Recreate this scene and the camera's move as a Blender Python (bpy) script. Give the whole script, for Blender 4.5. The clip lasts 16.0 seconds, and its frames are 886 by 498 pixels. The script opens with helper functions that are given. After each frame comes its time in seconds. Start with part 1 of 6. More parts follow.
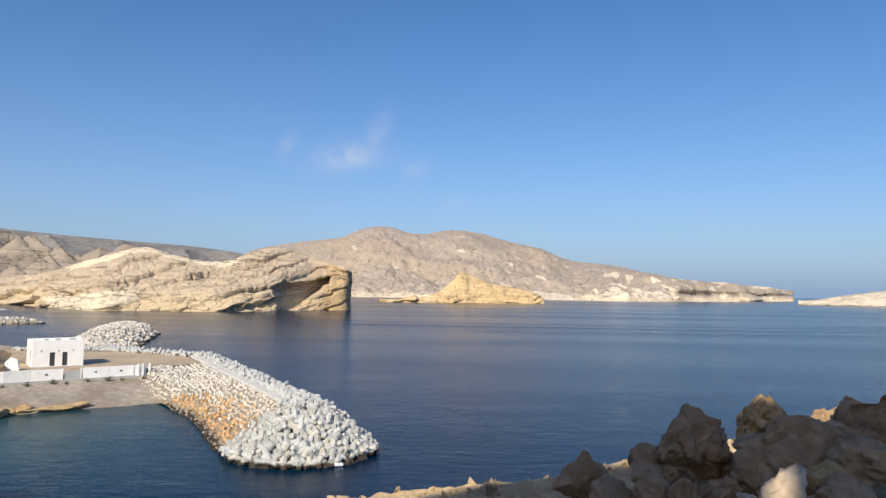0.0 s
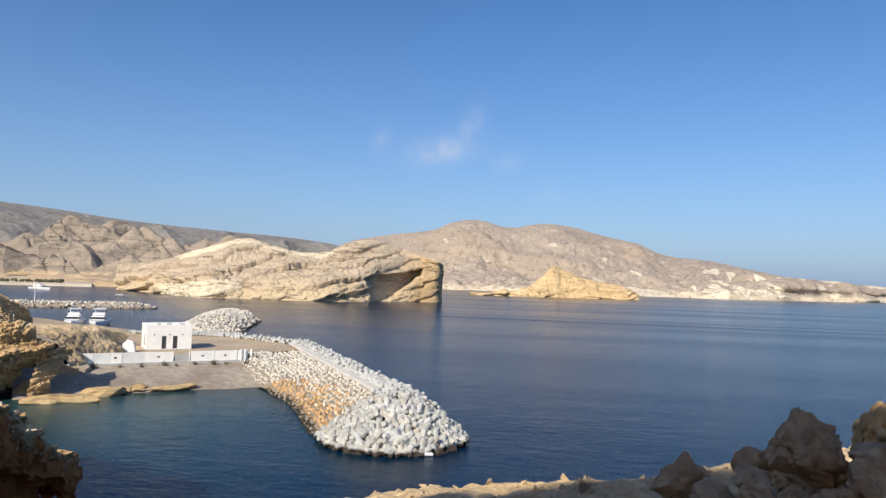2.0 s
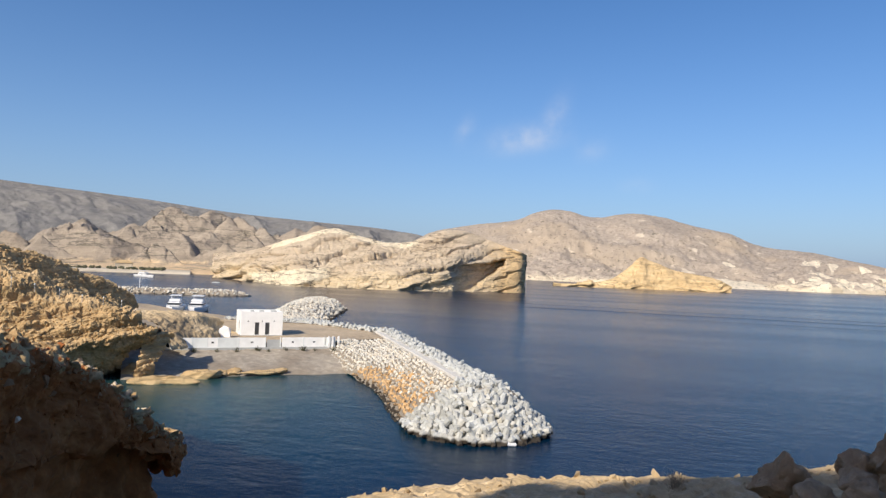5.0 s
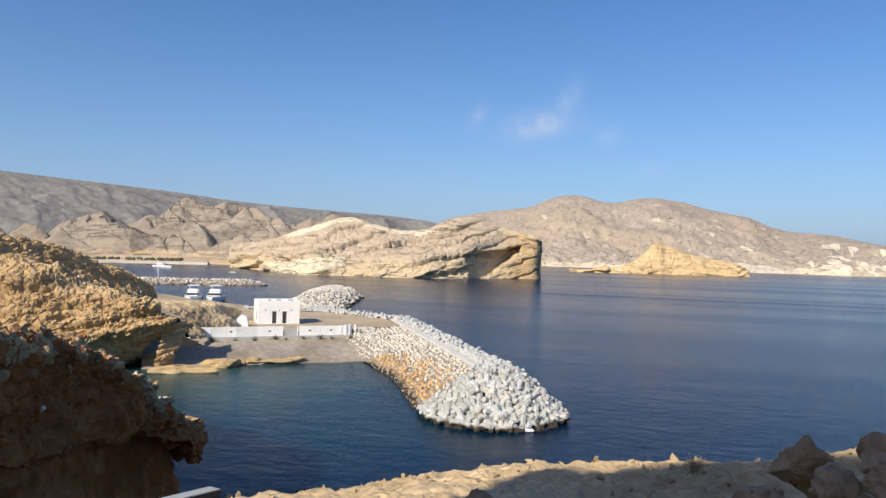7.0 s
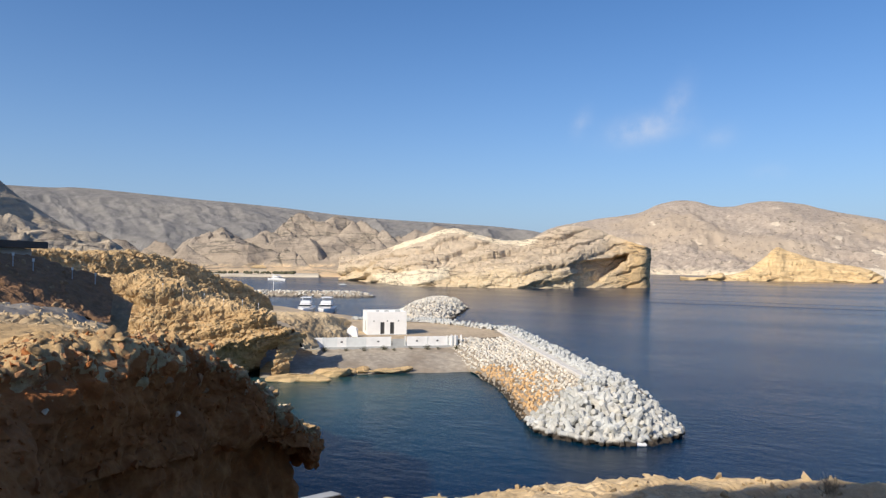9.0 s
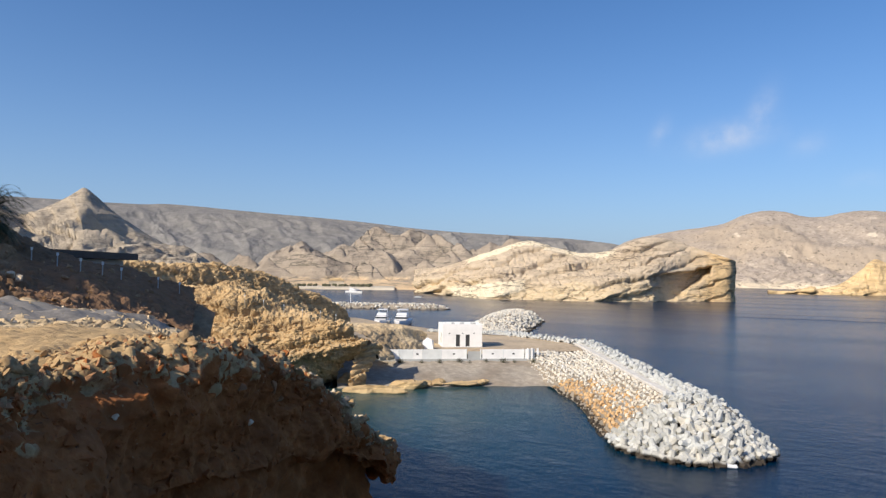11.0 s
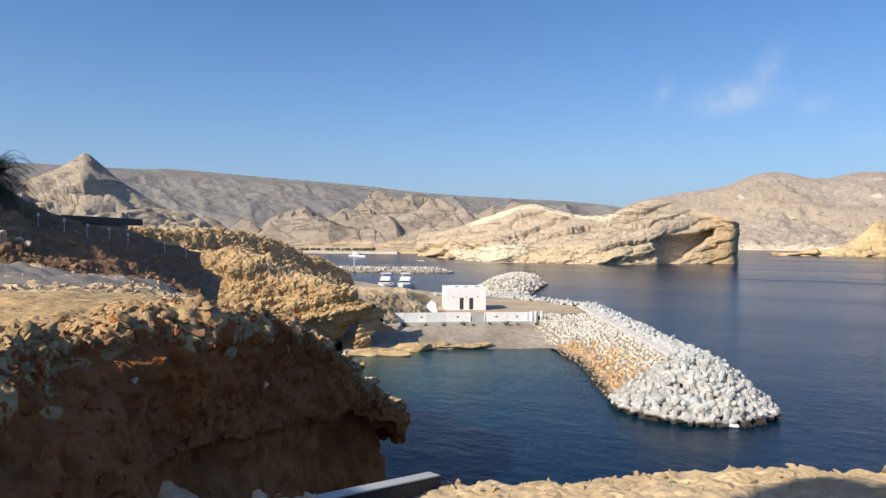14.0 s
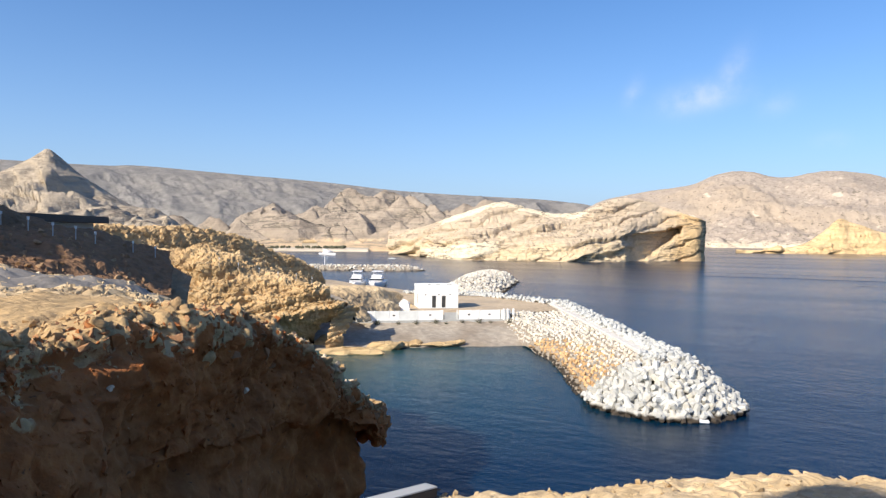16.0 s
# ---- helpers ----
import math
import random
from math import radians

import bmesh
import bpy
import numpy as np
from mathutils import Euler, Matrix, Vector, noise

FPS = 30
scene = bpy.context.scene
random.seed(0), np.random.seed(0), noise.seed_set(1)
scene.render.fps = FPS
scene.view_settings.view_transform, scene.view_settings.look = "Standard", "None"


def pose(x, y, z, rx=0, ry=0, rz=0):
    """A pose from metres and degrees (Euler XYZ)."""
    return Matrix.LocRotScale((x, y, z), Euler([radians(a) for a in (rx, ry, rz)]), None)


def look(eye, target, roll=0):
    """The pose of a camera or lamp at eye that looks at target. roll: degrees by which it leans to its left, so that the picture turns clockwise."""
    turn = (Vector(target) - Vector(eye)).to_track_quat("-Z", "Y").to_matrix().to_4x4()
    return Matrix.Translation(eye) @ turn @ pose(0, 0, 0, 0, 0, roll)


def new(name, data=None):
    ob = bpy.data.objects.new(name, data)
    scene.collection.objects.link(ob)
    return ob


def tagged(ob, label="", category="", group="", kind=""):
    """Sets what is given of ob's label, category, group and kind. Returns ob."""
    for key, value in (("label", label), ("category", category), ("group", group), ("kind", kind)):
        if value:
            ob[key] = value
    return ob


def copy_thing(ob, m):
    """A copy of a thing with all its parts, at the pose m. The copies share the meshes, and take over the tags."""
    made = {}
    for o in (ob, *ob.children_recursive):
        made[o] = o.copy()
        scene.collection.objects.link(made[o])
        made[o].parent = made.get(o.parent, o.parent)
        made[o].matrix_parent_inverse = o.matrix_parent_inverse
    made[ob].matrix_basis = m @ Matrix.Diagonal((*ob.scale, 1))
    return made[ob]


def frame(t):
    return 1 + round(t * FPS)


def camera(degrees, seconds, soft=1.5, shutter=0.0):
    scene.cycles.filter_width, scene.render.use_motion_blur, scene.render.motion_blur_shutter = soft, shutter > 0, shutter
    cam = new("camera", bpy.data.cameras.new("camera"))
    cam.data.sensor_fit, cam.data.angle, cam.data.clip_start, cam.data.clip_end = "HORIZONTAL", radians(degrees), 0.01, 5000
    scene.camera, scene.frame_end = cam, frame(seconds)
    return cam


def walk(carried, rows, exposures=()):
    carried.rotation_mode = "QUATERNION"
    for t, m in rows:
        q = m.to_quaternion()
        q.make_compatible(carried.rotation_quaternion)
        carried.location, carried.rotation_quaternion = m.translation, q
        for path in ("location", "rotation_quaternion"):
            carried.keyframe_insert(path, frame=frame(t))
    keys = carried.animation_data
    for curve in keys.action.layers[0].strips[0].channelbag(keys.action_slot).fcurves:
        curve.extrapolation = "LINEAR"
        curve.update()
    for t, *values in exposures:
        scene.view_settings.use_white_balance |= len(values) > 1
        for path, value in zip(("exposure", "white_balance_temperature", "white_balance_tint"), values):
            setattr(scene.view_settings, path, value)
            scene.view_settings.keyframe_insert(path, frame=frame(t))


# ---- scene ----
cam = camera(64.9, 16.0, 1.35)
PATH = [
    (0, (0.227, 0.169, 15.007), (0.213, 2.165, 15.123), 1.0),
    (0.5, (0.229, 0.19, 15.002), (0.177, 2.187, 15.096), 1.2),
    (1, (0.22, 0.181, 15.006), (0.107, 2.176, 15.098), 1.5),
    (1.5, (0.212, 0.18, 15.001), (0.012, 2.168, 15.092), 1.7),
    (2, (0.197, 0.169, 15.001), (-0.077, 2.148, 15.091), 2.0),
    (2.5, (0.186, 0.155, 15.003), (-0.15, 2.124, 15.098), 2.0),
    (3, (0.171, 0.121, 15.012), (-0.227, 2.079, 15.108), 2.3),
    (3.5, (0.169, 0.127, 15.007), (-0.254, 2.08, 15.089), 2.5),
    (4, (0.157, 0.098, 15.016), (-0.326, 2.038, 15.091), 2.5),
    (6.5, (0.154, 0.075, 15.017), (-0.365, 2.006, 15.034), 2.1),
    (7, (0.146, 0.073, 15.015), (-0.401, 1.997, 15.03), 1.7),
    (7.5, (0.14, 0.034, 15.023), (-0.483, 1.935, 15.054), 1.0),
    (8, (0.133, 0.034, 15.015), (-0.555, 1.911, 15.072), 1.2),
    (8.5, (0.127, -0.003, 15.022), (-0.63, 1.848, 15.051), 1.3),
    (9, (0.108, -0.016, 15.027), (-0.718, 1.805, 15.065), 0.8),
    (9.2, (0.102, 0.011, 15.03), (-0.747, 1.821, 15.09), 0.8),
    (11.3, (-0.384, 0.674, 14.833), (-1.434, 2.374, 14.919), 0.7),
    (11.5, (-0.379, 0.674, 14.828), (-1.454, 2.358, 14.937), 0.7),
    (12, (-0.391, 0.654, 14.835), (-1.519, 2.301, 14.952), 0.7),
    (12.5, (-0.362, 0.612, 14.847), (-1.503, 2.249, 14.98), 0.8),
    (13, (-0.354, 0.59, 14.845), (-1.521, 2.21, 14.965), 1.2),
    (13.5, (-0.401, 0.582, 14.839), (-1.523, 2.237, 14.867), 1.6),
    (14, (-0.465, 0.552, 14.856), (-1.487, 2.271, 14.824), 0.5),
    (14.5, (-0.506, 0.582, 14.875), (-1.389, 2.376, 14.828), 1.9),
    (15, (-0.597, 0.644, 14.846), (-1.486, 2.427, 14.669), 3.7),
    (15.5, (-0.695, 0.665, 14.85), (-1.678, 2.399, 14.688), 2.2),
    (16, (-0.796, 0.64, 14.9), (-1.745, 2.4, 14.862), 0.5),
]
walk(cam, [(t, look(e, g, r)) for t, e, g, r in PATH], [(0, 0.0), (4, 0.02), (9, 0.05), (12.5, 0.1), (14.5, 0.12), (15, 0.18), (15.5, 0.36), (16, 0.43)])

# ---- world, sun ----
SUN_EL, SUN_AZ = radians(34.5), math.atan2(-0.32, -0.947)      # azimuth from +y towards +x
world = bpy.data.worlds.new("sky")
scene.world = world
world.use_nodes = True
wt = world.node_tree
wt.nodes.clear()
w_out, w_bg, w_sky = [wt.nodes.new(k) for k in ("ShaderNodeOutputWorld", "ShaderNodeBackground", "ShaderNodeTexSky")]
w_sky.sky_type, w_sky.sun_disc = "NISHITA", False
w_sky.sun_elevation, w_sky.sun_rotation = SUN_EL, SUN_AZ
w_sky.altitude, w_sky.air_density, w_sky.dust_density, w_sky.ozone_density = 0, 0.8, 0.9, 2.2
w_bg.inputs["Strength"].default_value = 0.141
w_hs = wt.nodes.new("ShaderNodeHueSaturation")
w_hs.inputs["Saturation"].default_value, w_hs.inputs["Hue"].default_value = 1.27, 0.505
wt.links.new(w_sky.outputs[0], w_hs.inputs["Color"])


def w_math(op, a, b=0.0, c=0.0):
    n = wt.nodes.new("ShaderNodeMath")
    n.operation = op
    for s, v in zip(n.inputs, (a, b, c)):
        if hasattr(v, "is_output"):
            wt.links.new(v, s)
        else:
            s.default_value = v
    return n.outputs[0]


def w_dot(vec, d):
    n = wt.nodes.new("ShaderNodeVectorMath")
    n.operation = "DOT_PRODUCT"
    wt.links.new(vec, n.inputs[0])
    n.inputs[1].default_value = d
    return n.outputs["Value"]


# sea haze low over the horizon
w_dir = wt.nodes.new("ShaderNodeTexCoord").outputs["Generated"]
w_low = w_math("POWER", 2.718, w_math("MULTIPLY", w_math("ABSOLUTE", w_dot(w_dir, (0, 0, 1))), -1 / math.sin(radians(9))))
w_haze = wt.nodes.new("ShaderNodeMix")
w_haze.data_type = "RGBA"
wt.links.new(w_math("MULTIPLY", w_low, 0.92), w_haze.inputs[0])
wt.links.new(w_hs.outputs[0], w_haze.inputs[6])
w_haze.inputs[7].default_value = (1.8, 2.66, 4.2, 1)

# a few wisps of cloud: bearing, height, half width, half height (degrees), slant, thickness
w_noise = wt.nodes.new("ShaderNodeTexNoise")
w_noise.inputs["Scale"].default_value, w_noise.inputs["Detail"].default_value, w_noise.inputs["Roughness"].default_value = 26, 6, 0.6
wt.links.new(w_dir, w_noise.inputs["Vector"])
cover = None
for az, el, ha, he, slant, thick in ((-8.2, 10.7, 3.0, 1.1, 0.35, 0.42), (-5.9, 12.7, 1.1, 1.4, 0.6, 0.26), (-13.2, 11.3, 0.8, 1.0, 0.5, 0.2), (-2.8, 9.9, 1.3, 0.9, 0.2, 0.17), (0.8, 7.1, 1.4, 0.6, 0.1, 0.1)):
    a, e = radians(az), radians(el)
    u = w_math("MULTIPLY", w_dot(w_dir, (math.cos(a), -math.sin(a), 0)), 1 / radians(ha))
    w = w_math("MULTIPLY", w_dot(w_dir, (-math.sin(e) * math.sin(a), -math.sin(e) * math.cos(a), math.cos(e))), 1 / radians(he))
    w = w_math("SUBTRACT", w, w_math("MULTIPLY", u, slant))
    front = w_math("GREATER_THAN", w_dot(w_dir, (math.sin(a), math.cos(a), 0)), 0.0)
    r2 = w_math("ADD", w_math("MULTIPLY", u, u), w_math("MULTIPLY", w, w))
    soft = w_math("POWER", 2.718, w_math("MULTIPLY", r2, -1.3))
    m = w_math("MULTIPLY", w_math("MULTIPLY", soft, front), w_math("MULTIPLY", w_math("MULTIPLY_ADD", w_noise.outputs[0], 2.4, -0.55), thick))
    m = w_math("MAXIMUM", m, 0.0)
    cover = m if cover is None else w_math("ADD", cover, m)
w_mix = wt.nodes.new("ShaderNodeMix")
w_mix.data_type = "RGBA"
wt.links.new(w_math("MINIMUM", cover, 0.7), w_mix.inputs[0])
wt.links.new(w_haze.outputs[2], w_mix.inputs[6])
w_mix.inputs[7].default_value = (5.4, 5.4, 5.7, 1)
wt.links.new(w_mix.outputs[2], w_bg.inputs["Color"])
wt.links.new(w_bg.outputs[0], w_out.inputs["Surface"])

sun = new("sun", bpy.data.lights.new("sun", "SUN"))
sun.data.energy, sun.data.angle, sun.data.color = 5.0, radians(0.5), (1.0, 0.9, 0.76)
SUN_DIR = Vector((math.sin(SUN_AZ) * math.cos(SUN_EL), math.cos(SUN_AZ) * math.cos(SUN_EL), math.sin(SUN_EL)))
sun.matrix_world = look(SUN_DIR * 100, (0, 0, 0))


# ---- noise on arrays ----
def hash3(i, j, k, seed):
    h = (i.astype(np.int64) * 374761393 + j.astype(np.int64) * 668265263 + k.astype(np.int64) * 2147483647 + seed * 144665) & 0xFFFFFFFF
    h = ((h ^ (h >> 13)) * 1274126177) & 0xFFFFFFFF
    h = ((h ^ (h >> 16)) * 2246822519) & 0xFFFFFFFF
    return ((h ^ (h >> 15)) & 0xFFFFFF) / float(0xFFFFFF)


def vnoise(p, seed=0):
    b = np.floor(p)
    f = p - b
    f = f * f * f * (f * (f * 6 - 15) + 10)
    i, j, k = b[..., 0], b[..., 1], b[..., 2]
    r = 0
    for dx in (0, 1):
        for dy in (0, 1):
            for dz in (0, 1):
                wgt = (f[..., 0] if dx else 1 - f[..., 0]) * (f[..., 1] if dy else 1 - f[..., 1]) * (f[..., 2] if dz else 1 - f[..., 2])
                r = r + wgt * hash3(i + dx, j + dy, k + dz, seed)
    return r * 2 - 1


def fbm(p, octaves=4, seed=0, gain=0.5, ridge=False):
    r, a, s = 0, 1.0, 1.0
    for o in range(octaves):
        n = vnoise(p * s + o * 17.3, seed + o)
        r = r + a * ((1 - 2 * np.abs(n)) if ridge else n)
        a, s = a * gain, s * 2.03
    return r


def cells(p, seed=0):
    """Distance to the nearest cell's point, the gap to the second, and the nearest cell's random number."""
    b = np.floor(p)
    f1, f2, idn = np.full(p.shape[:-1], 9.0), np.full(p.shape[:-1], 9.0), np.zeros(p.shape[:-1])
    for dx in (-1, 0, 1):
        for dy in (-1, 0, 1):
            for dz in (-1, 0, 1):
                i, j, k = b[..., 0] + dx, b[..., 1] + dy, b[..., 2] + dz
                q = np.stack([i + hash3(i, j, k, seed), j + hash3(i, j, k, seed + 1), k + hash3(i, j, k, seed + 2)], -1)
                d = np.linalg.norm(q - p, axis=-1)
                near = d < f1
                f2 = np.where(near, f1, np.minimum(f2, d))
                idn = np.where(near, hash3(i, j, k, seed + 3), idn)
                f1 = np.where(near, d, f1)
    return f1, f2 - f1, idn


def smooth(a, b, x):
    t = np.clip((x - a) / (b - a), 0, 1)
    return t * t * (3 - 2 * t)


def spline(c, n):
    """Catmull-Rom through the rows of c, n samples."""
    c = np.asarray(c, float)
    k = len(c) - 1
    e = np.concatenate([[2 * c[0] - c[1]], c, [2 * c[-1] - c[-2]]])
    u = np.linspace(0, k - 1e-9, n)
    i = u.astype(int)
    t = (u - i).reshape((-1,) + (1,) * (c.ndim - 1))
    p0, p1, p2, p3 = e[i], e[i + 1], e[i + 2], e[i + 3]
    return 0.5 * (2 * p1 + (p2 - p0) * t + (2 * p0 - 5 * p1 + 4 * p2 - p3) * t ** 2 + (3 * p1 - p0 - 3 * p2 + p3) * t ** 3)


def normals(g):
    n = np.cross(np.gradient(g, axis=1), np.gradient(g, axis=0))
    return n / np.maximum(np.linalg.norm(n, axis=-1, keepdims=True), 1e-9)


def grid_mesh(name, g, flip=False, shade=False):
    nu, nv = g.shape[:2]
    idx = np.arange(nu * nv).reshape(nu, nv)
    q = np.stack([idx[:-1, :-1], idx[1:, :-1], idx[1:, 1:], idx[:-1, 1:]], -1).reshape(-1, 4)
    if flip:
        q = q[:, ::-1]
    me = bpy.data.meshes.new(name)
    me.from_pydata(g.reshape(-1, 3).tolist(), [], q.tolist())
    me.polygons.foreach_set("use_smooth", [shade] * len(me.polygons))
    return me


def loft(rows, nu, nv):
    """A surface through control rows (each row a line of points): nu samples along the rows, nv across them."""
    c = np.asarray(rows, float)
    return spline(spline(c, nv).transpose(1, 0, 2), nu)


def sheet(name, g, material, flip=False, shade=True):
    ob = new(name, grid_mesh(name, g, flip, shade))
    ob.data.materials.append(material)
    return ob


def cover(ob, values):
    """Where sand, another rock or a sunlit colour lies on a surface, 0 to 1, point by point."""
    ob.data.attributes.new("cover", "FLOAT", "POINT").data.foreach_set("value", np.asarray(values, np.float32).reshape(-1))


def part(name, bm, material, parent=None, label="", shade=False):
    me = bpy.data.meshes.new(name)
    bm.to_mesh(me)
    bm.free()
    if shade:
        me.polygons.foreach_set("use_smooth", [True] * len(me.polygons))
    me.materials.append(material)
    ob = new(name, me)
    if parent is not None:
        ob.parent = parent
    if label:
        tagged(ob, label)
    return ob


def thing(name, m, label, category, group=""):
    ob = new(name)
    ob.matrix_world = m
    ob.empty_display_size = 0.2
    return tagged(ob, label, category, group)


def box(bm, x0, x1, y0, y1, z0, z1, bevel=0.0):
    r = bmesh.ops.create_cube(bm, size=1)
    bmesh.ops.scale(bm, vec=(x1 - x0, y1 - y0, z1 - z0), verts=r["verts"])
    bmesh.ops.translate(bm, vec=((x0 + x1) / 2, (y0 + y1) / 2, (z0 + z1) / 2), verts=r["verts"])
    if bevel:
        es = list({e for v in r["verts"] for e in v.link_edges})
        bmesh.ops.bevel(bm, geom=es, offset=bevel, segments=2, affect="EDGES")
    return bm


def box_bm(*a, **k):
    return box(bmesh.new(), *a, **k)


def tube(bm, a, b, r0, r1, seg=8):
    a, b = Vector(a), Vector(b)
    m = Matrix.Translation((a + b) / 2) @ (b - a).to_track_quat("Z", "Y").to_matrix().to_4x4()
    bmesh.ops.create_cone(bm, cap_ends=True, segments=seg, radius1=r0, radius2=r1, depth=(b - a).length, matrix=m)
    return bm


EYE = np.array((0.1, 0.3, 15.1))


def far(az, el, d):
    """A place by its bearing (degrees right of +y), its height above the level (degrees) and its distance."""
    a = radians(az)
    return (EYE[0] + d * math.sin(a), EYE[1] + d * math.cos(a), EYE[2] + d * math.tan(radians(el)))


def shore(az, d, z=-1.5):
    a = radians(az)
    return (EYE[0] + d * math.sin(a), EYE[1] + d * math.cos(a), z)


# ---- materials ----
def nodes(name):
    m = bpy.data.materials.new(name)
    m.use_nodes = True
    nt = m.node_tree
    return m, nt, nt.nodes["Principled BSDF"]


def add(nt, kind, **inputs):
    n = nt.nodes.new(kind)
    for k, v in inputs.items():
        k = k.replace("_", " ")
        if hasattr(v, "is_output"):
            nt.links.new(v, n.inputs[k])
        else:
            n.inputs[k].default_value = v
    return n


def mapped(nt, scale=(1, 1, 1), turn=(0, 0, 0)):
    c = nt.nodes.new("ShaderNodeTexCoord")
    mp = add(nt, "ShaderNodeMapping", Vector=c.outputs["Object"], Scale=scale, Rotation=[radians(a) for a in turn])
    return mp.outputs[0]


def ramp(nt, fac, stops):
    n = nt.nodes.new("ShaderNodeValToRGB")
    nt.links.new(fac, n.inputs[0])
    el = n.color_ramp.elements
    while len(el) < len(stops):
        el.new(0.5)
    for e, (p, c) in zip(el, stops):
        e.position, e.color = p, (*c, 1)
    return n.outputs[0]


def mix(nt, fac, a, b, mode="MIX"):
    n = nt.nodes.new("ShaderNodeMix")
    n.data_type, n.blend_type = "RGBA", mode
    for s, v in ((0, fac), (6, a), (7, b)):
        if hasattr(v, "is_output"):
            nt.links.new(v, n.inputs[s])
        else:
            n.inputs[s].default_value = v if s == 0 else (*v, 1)
    return n.outputs[2]


def noise_tex(nt, vec, scale, detail=6, rough=0.6):
    return add(nt, "ShaderNodeTexNoise", Vector=vec, Scale=scale, Detail=detail, Roughness=rough).outputs[0]


def rock(name, dark, mid, light, grain=1.0, strata=None, tilt=(0, 0, 0), stain=None, bump=0.4, relief=0.3, rough=0.92, spots=(), top=None, washed=None, cracks=None, warm=None, sand=None):
    """Rock with broad patches, fine grain and, if wanted, thin beds lying across the tilted z axis; sizes in metres."""
    m, nt, b = nodes(name)
    v = mapped(nt)
    big = noise_tex(nt, v, 0.35 / grain, 5)
    fine = noise_tex(nt, v, 3.0 / grain, 8, 0.7)
    col = ramp(nt, big, ((0.32, dark), (0.5, mid), (0.68, light)))
    col = mix(nt, 0.55, col, ramp(nt, fine, ((0.3, tuple(c * 0.55 for c in mid)), (0.52, mid), (0.7, tuple(min(1, c * 1.25) for c in light)))))
    height = fine
    if strata:
        sv = mapped(nt, (0.12 / strata, 0.12 / strata, 1.0 / strata), tilt)
        bed = noise_tex(nt, sv, 1.0, 5, 0.65)
        col = mix(nt, 0.55, col, ramp(nt, bed, ((0.35, dark), (0.47, mid), (0.62, light))))
        n = add(nt, "ShaderNodeMath")
        n.operation = "ADD"
        nt.links.new(fine, n.inputs[0])
        nt.links.new(bed, n.inputs[1])
        height = n.outputs[0]
    if stain:
        f = ramp(nt, noise_tex(nt, v, 0.12 / grain, 4), ((0.5, (0, 0, 0)), (0.64, (1, 1, 1))))
        col = mix(nt, f, col, stain)
    if top:
        g = nt.nodes.new("ShaderNodeNewGeometry")
        sep = add(nt, "ShaderNodeSeparateXYZ", Vector=g.outputs["Normal"])
        f = ramp(nt, sep.outputs["Z"], ((0.88, (0, 0, 0)), (0.96, (1, 1, 1))))
        col = mix(nt, f, col, mix(nt, 0.5, top, ramp(nt, fine, ((0.35, tuple(c * 0.6 for c in top)), (0.65, top)))))
    if washed:
        level, pale = washed
        sz = add(nt, "ShaderNodeSeparateXYZ", Vector=mapped(nt))
        h = add(nt, "ShaderNodeMath")
        h.operation = "MULTIPLY_ADD"
        nt.links.new(noise_tex(nt, v, 0.05, 5, 0.6), h.inputs[0])
        h.inputs[1].default_value = -level * 2.2
        nt.links.new(sz.outputs["Z"], h.inputs[2])
        mr = add(nt, "ShaderNodeMapRange", Value=h.outputs[0])
        mr.inputs["From Min"].default_value, mr.inputs["From Max"].default_value = level * 0.1 - level * 0.55, level * 0.1
        mr.inputs["To Min"].default_value, mr.inputs["To Max"].default_value = 1, 0
        col = mix(nt, mr.outputs[0], col, mix(nt, 0.6, pale, ramp(nt, fine, ((0.3, tuple(c * 0.7 for c in pale)), (0.6, pale)))))
    if warm:
        # another rock from one place on along x
        x0, x1, w_col = warm
        sx = add(nt, "ShaderNodeSeparateXYZ", Vector=v)
        wx = add(nt, "ShaderNodeMath")
        wx.operation = "MULTIPLY_ADD"
        nt.links.new(noise_tex(nt, v, 0.08, 4, 0.6), wx.inputs[0])
        wx.inputs[1].default_value = 30
        nt.links.new(sx.outputs["X"], wx.inputs[2])
        mw = add(nt, "ShaderNodeMapRange", Value=wx.outputs[0])
        mw.inputs["From Min"].default_value, mw.inputs["From Max"].default_value = x0 + 15, x1 + 15
        col = mix(nt, mw.outputs[0], col, mix(nt, 0.5, w_col, ramp(nt, fine, ((0.32, tuple(c * 0.6 for c in w_col)), (0.6, w_col)))))
    if sand:
        # sand, a second kind of rock or a sunlit colour, where the ground carries it
        at = nt.nodes.new("ShaderNodeAttribute")
        at.attribute_name = "cover"
        n = add(nt, "ShaderNodeMath")
        n.operation = "MULTIPLY_ADD"
        nt.links.new(fine, n.inputs[0])
        n.inputs[1].default_value = 0.9
        nt.links.new(at.outputs["Fac"], n.inputs[2])
        f = ramp(nt, n.outputs[0], ((0.78, (0, 0, 0)), (0.98, (1, 1, 1))))
        col = mix(nt, f, col, ramp(nt, fine, ((0.3, tuple(c * 0.62 for c in sand)), (0.5, sand), (0.72, tuple(min(1, c * 1.18) for c in sand)))))
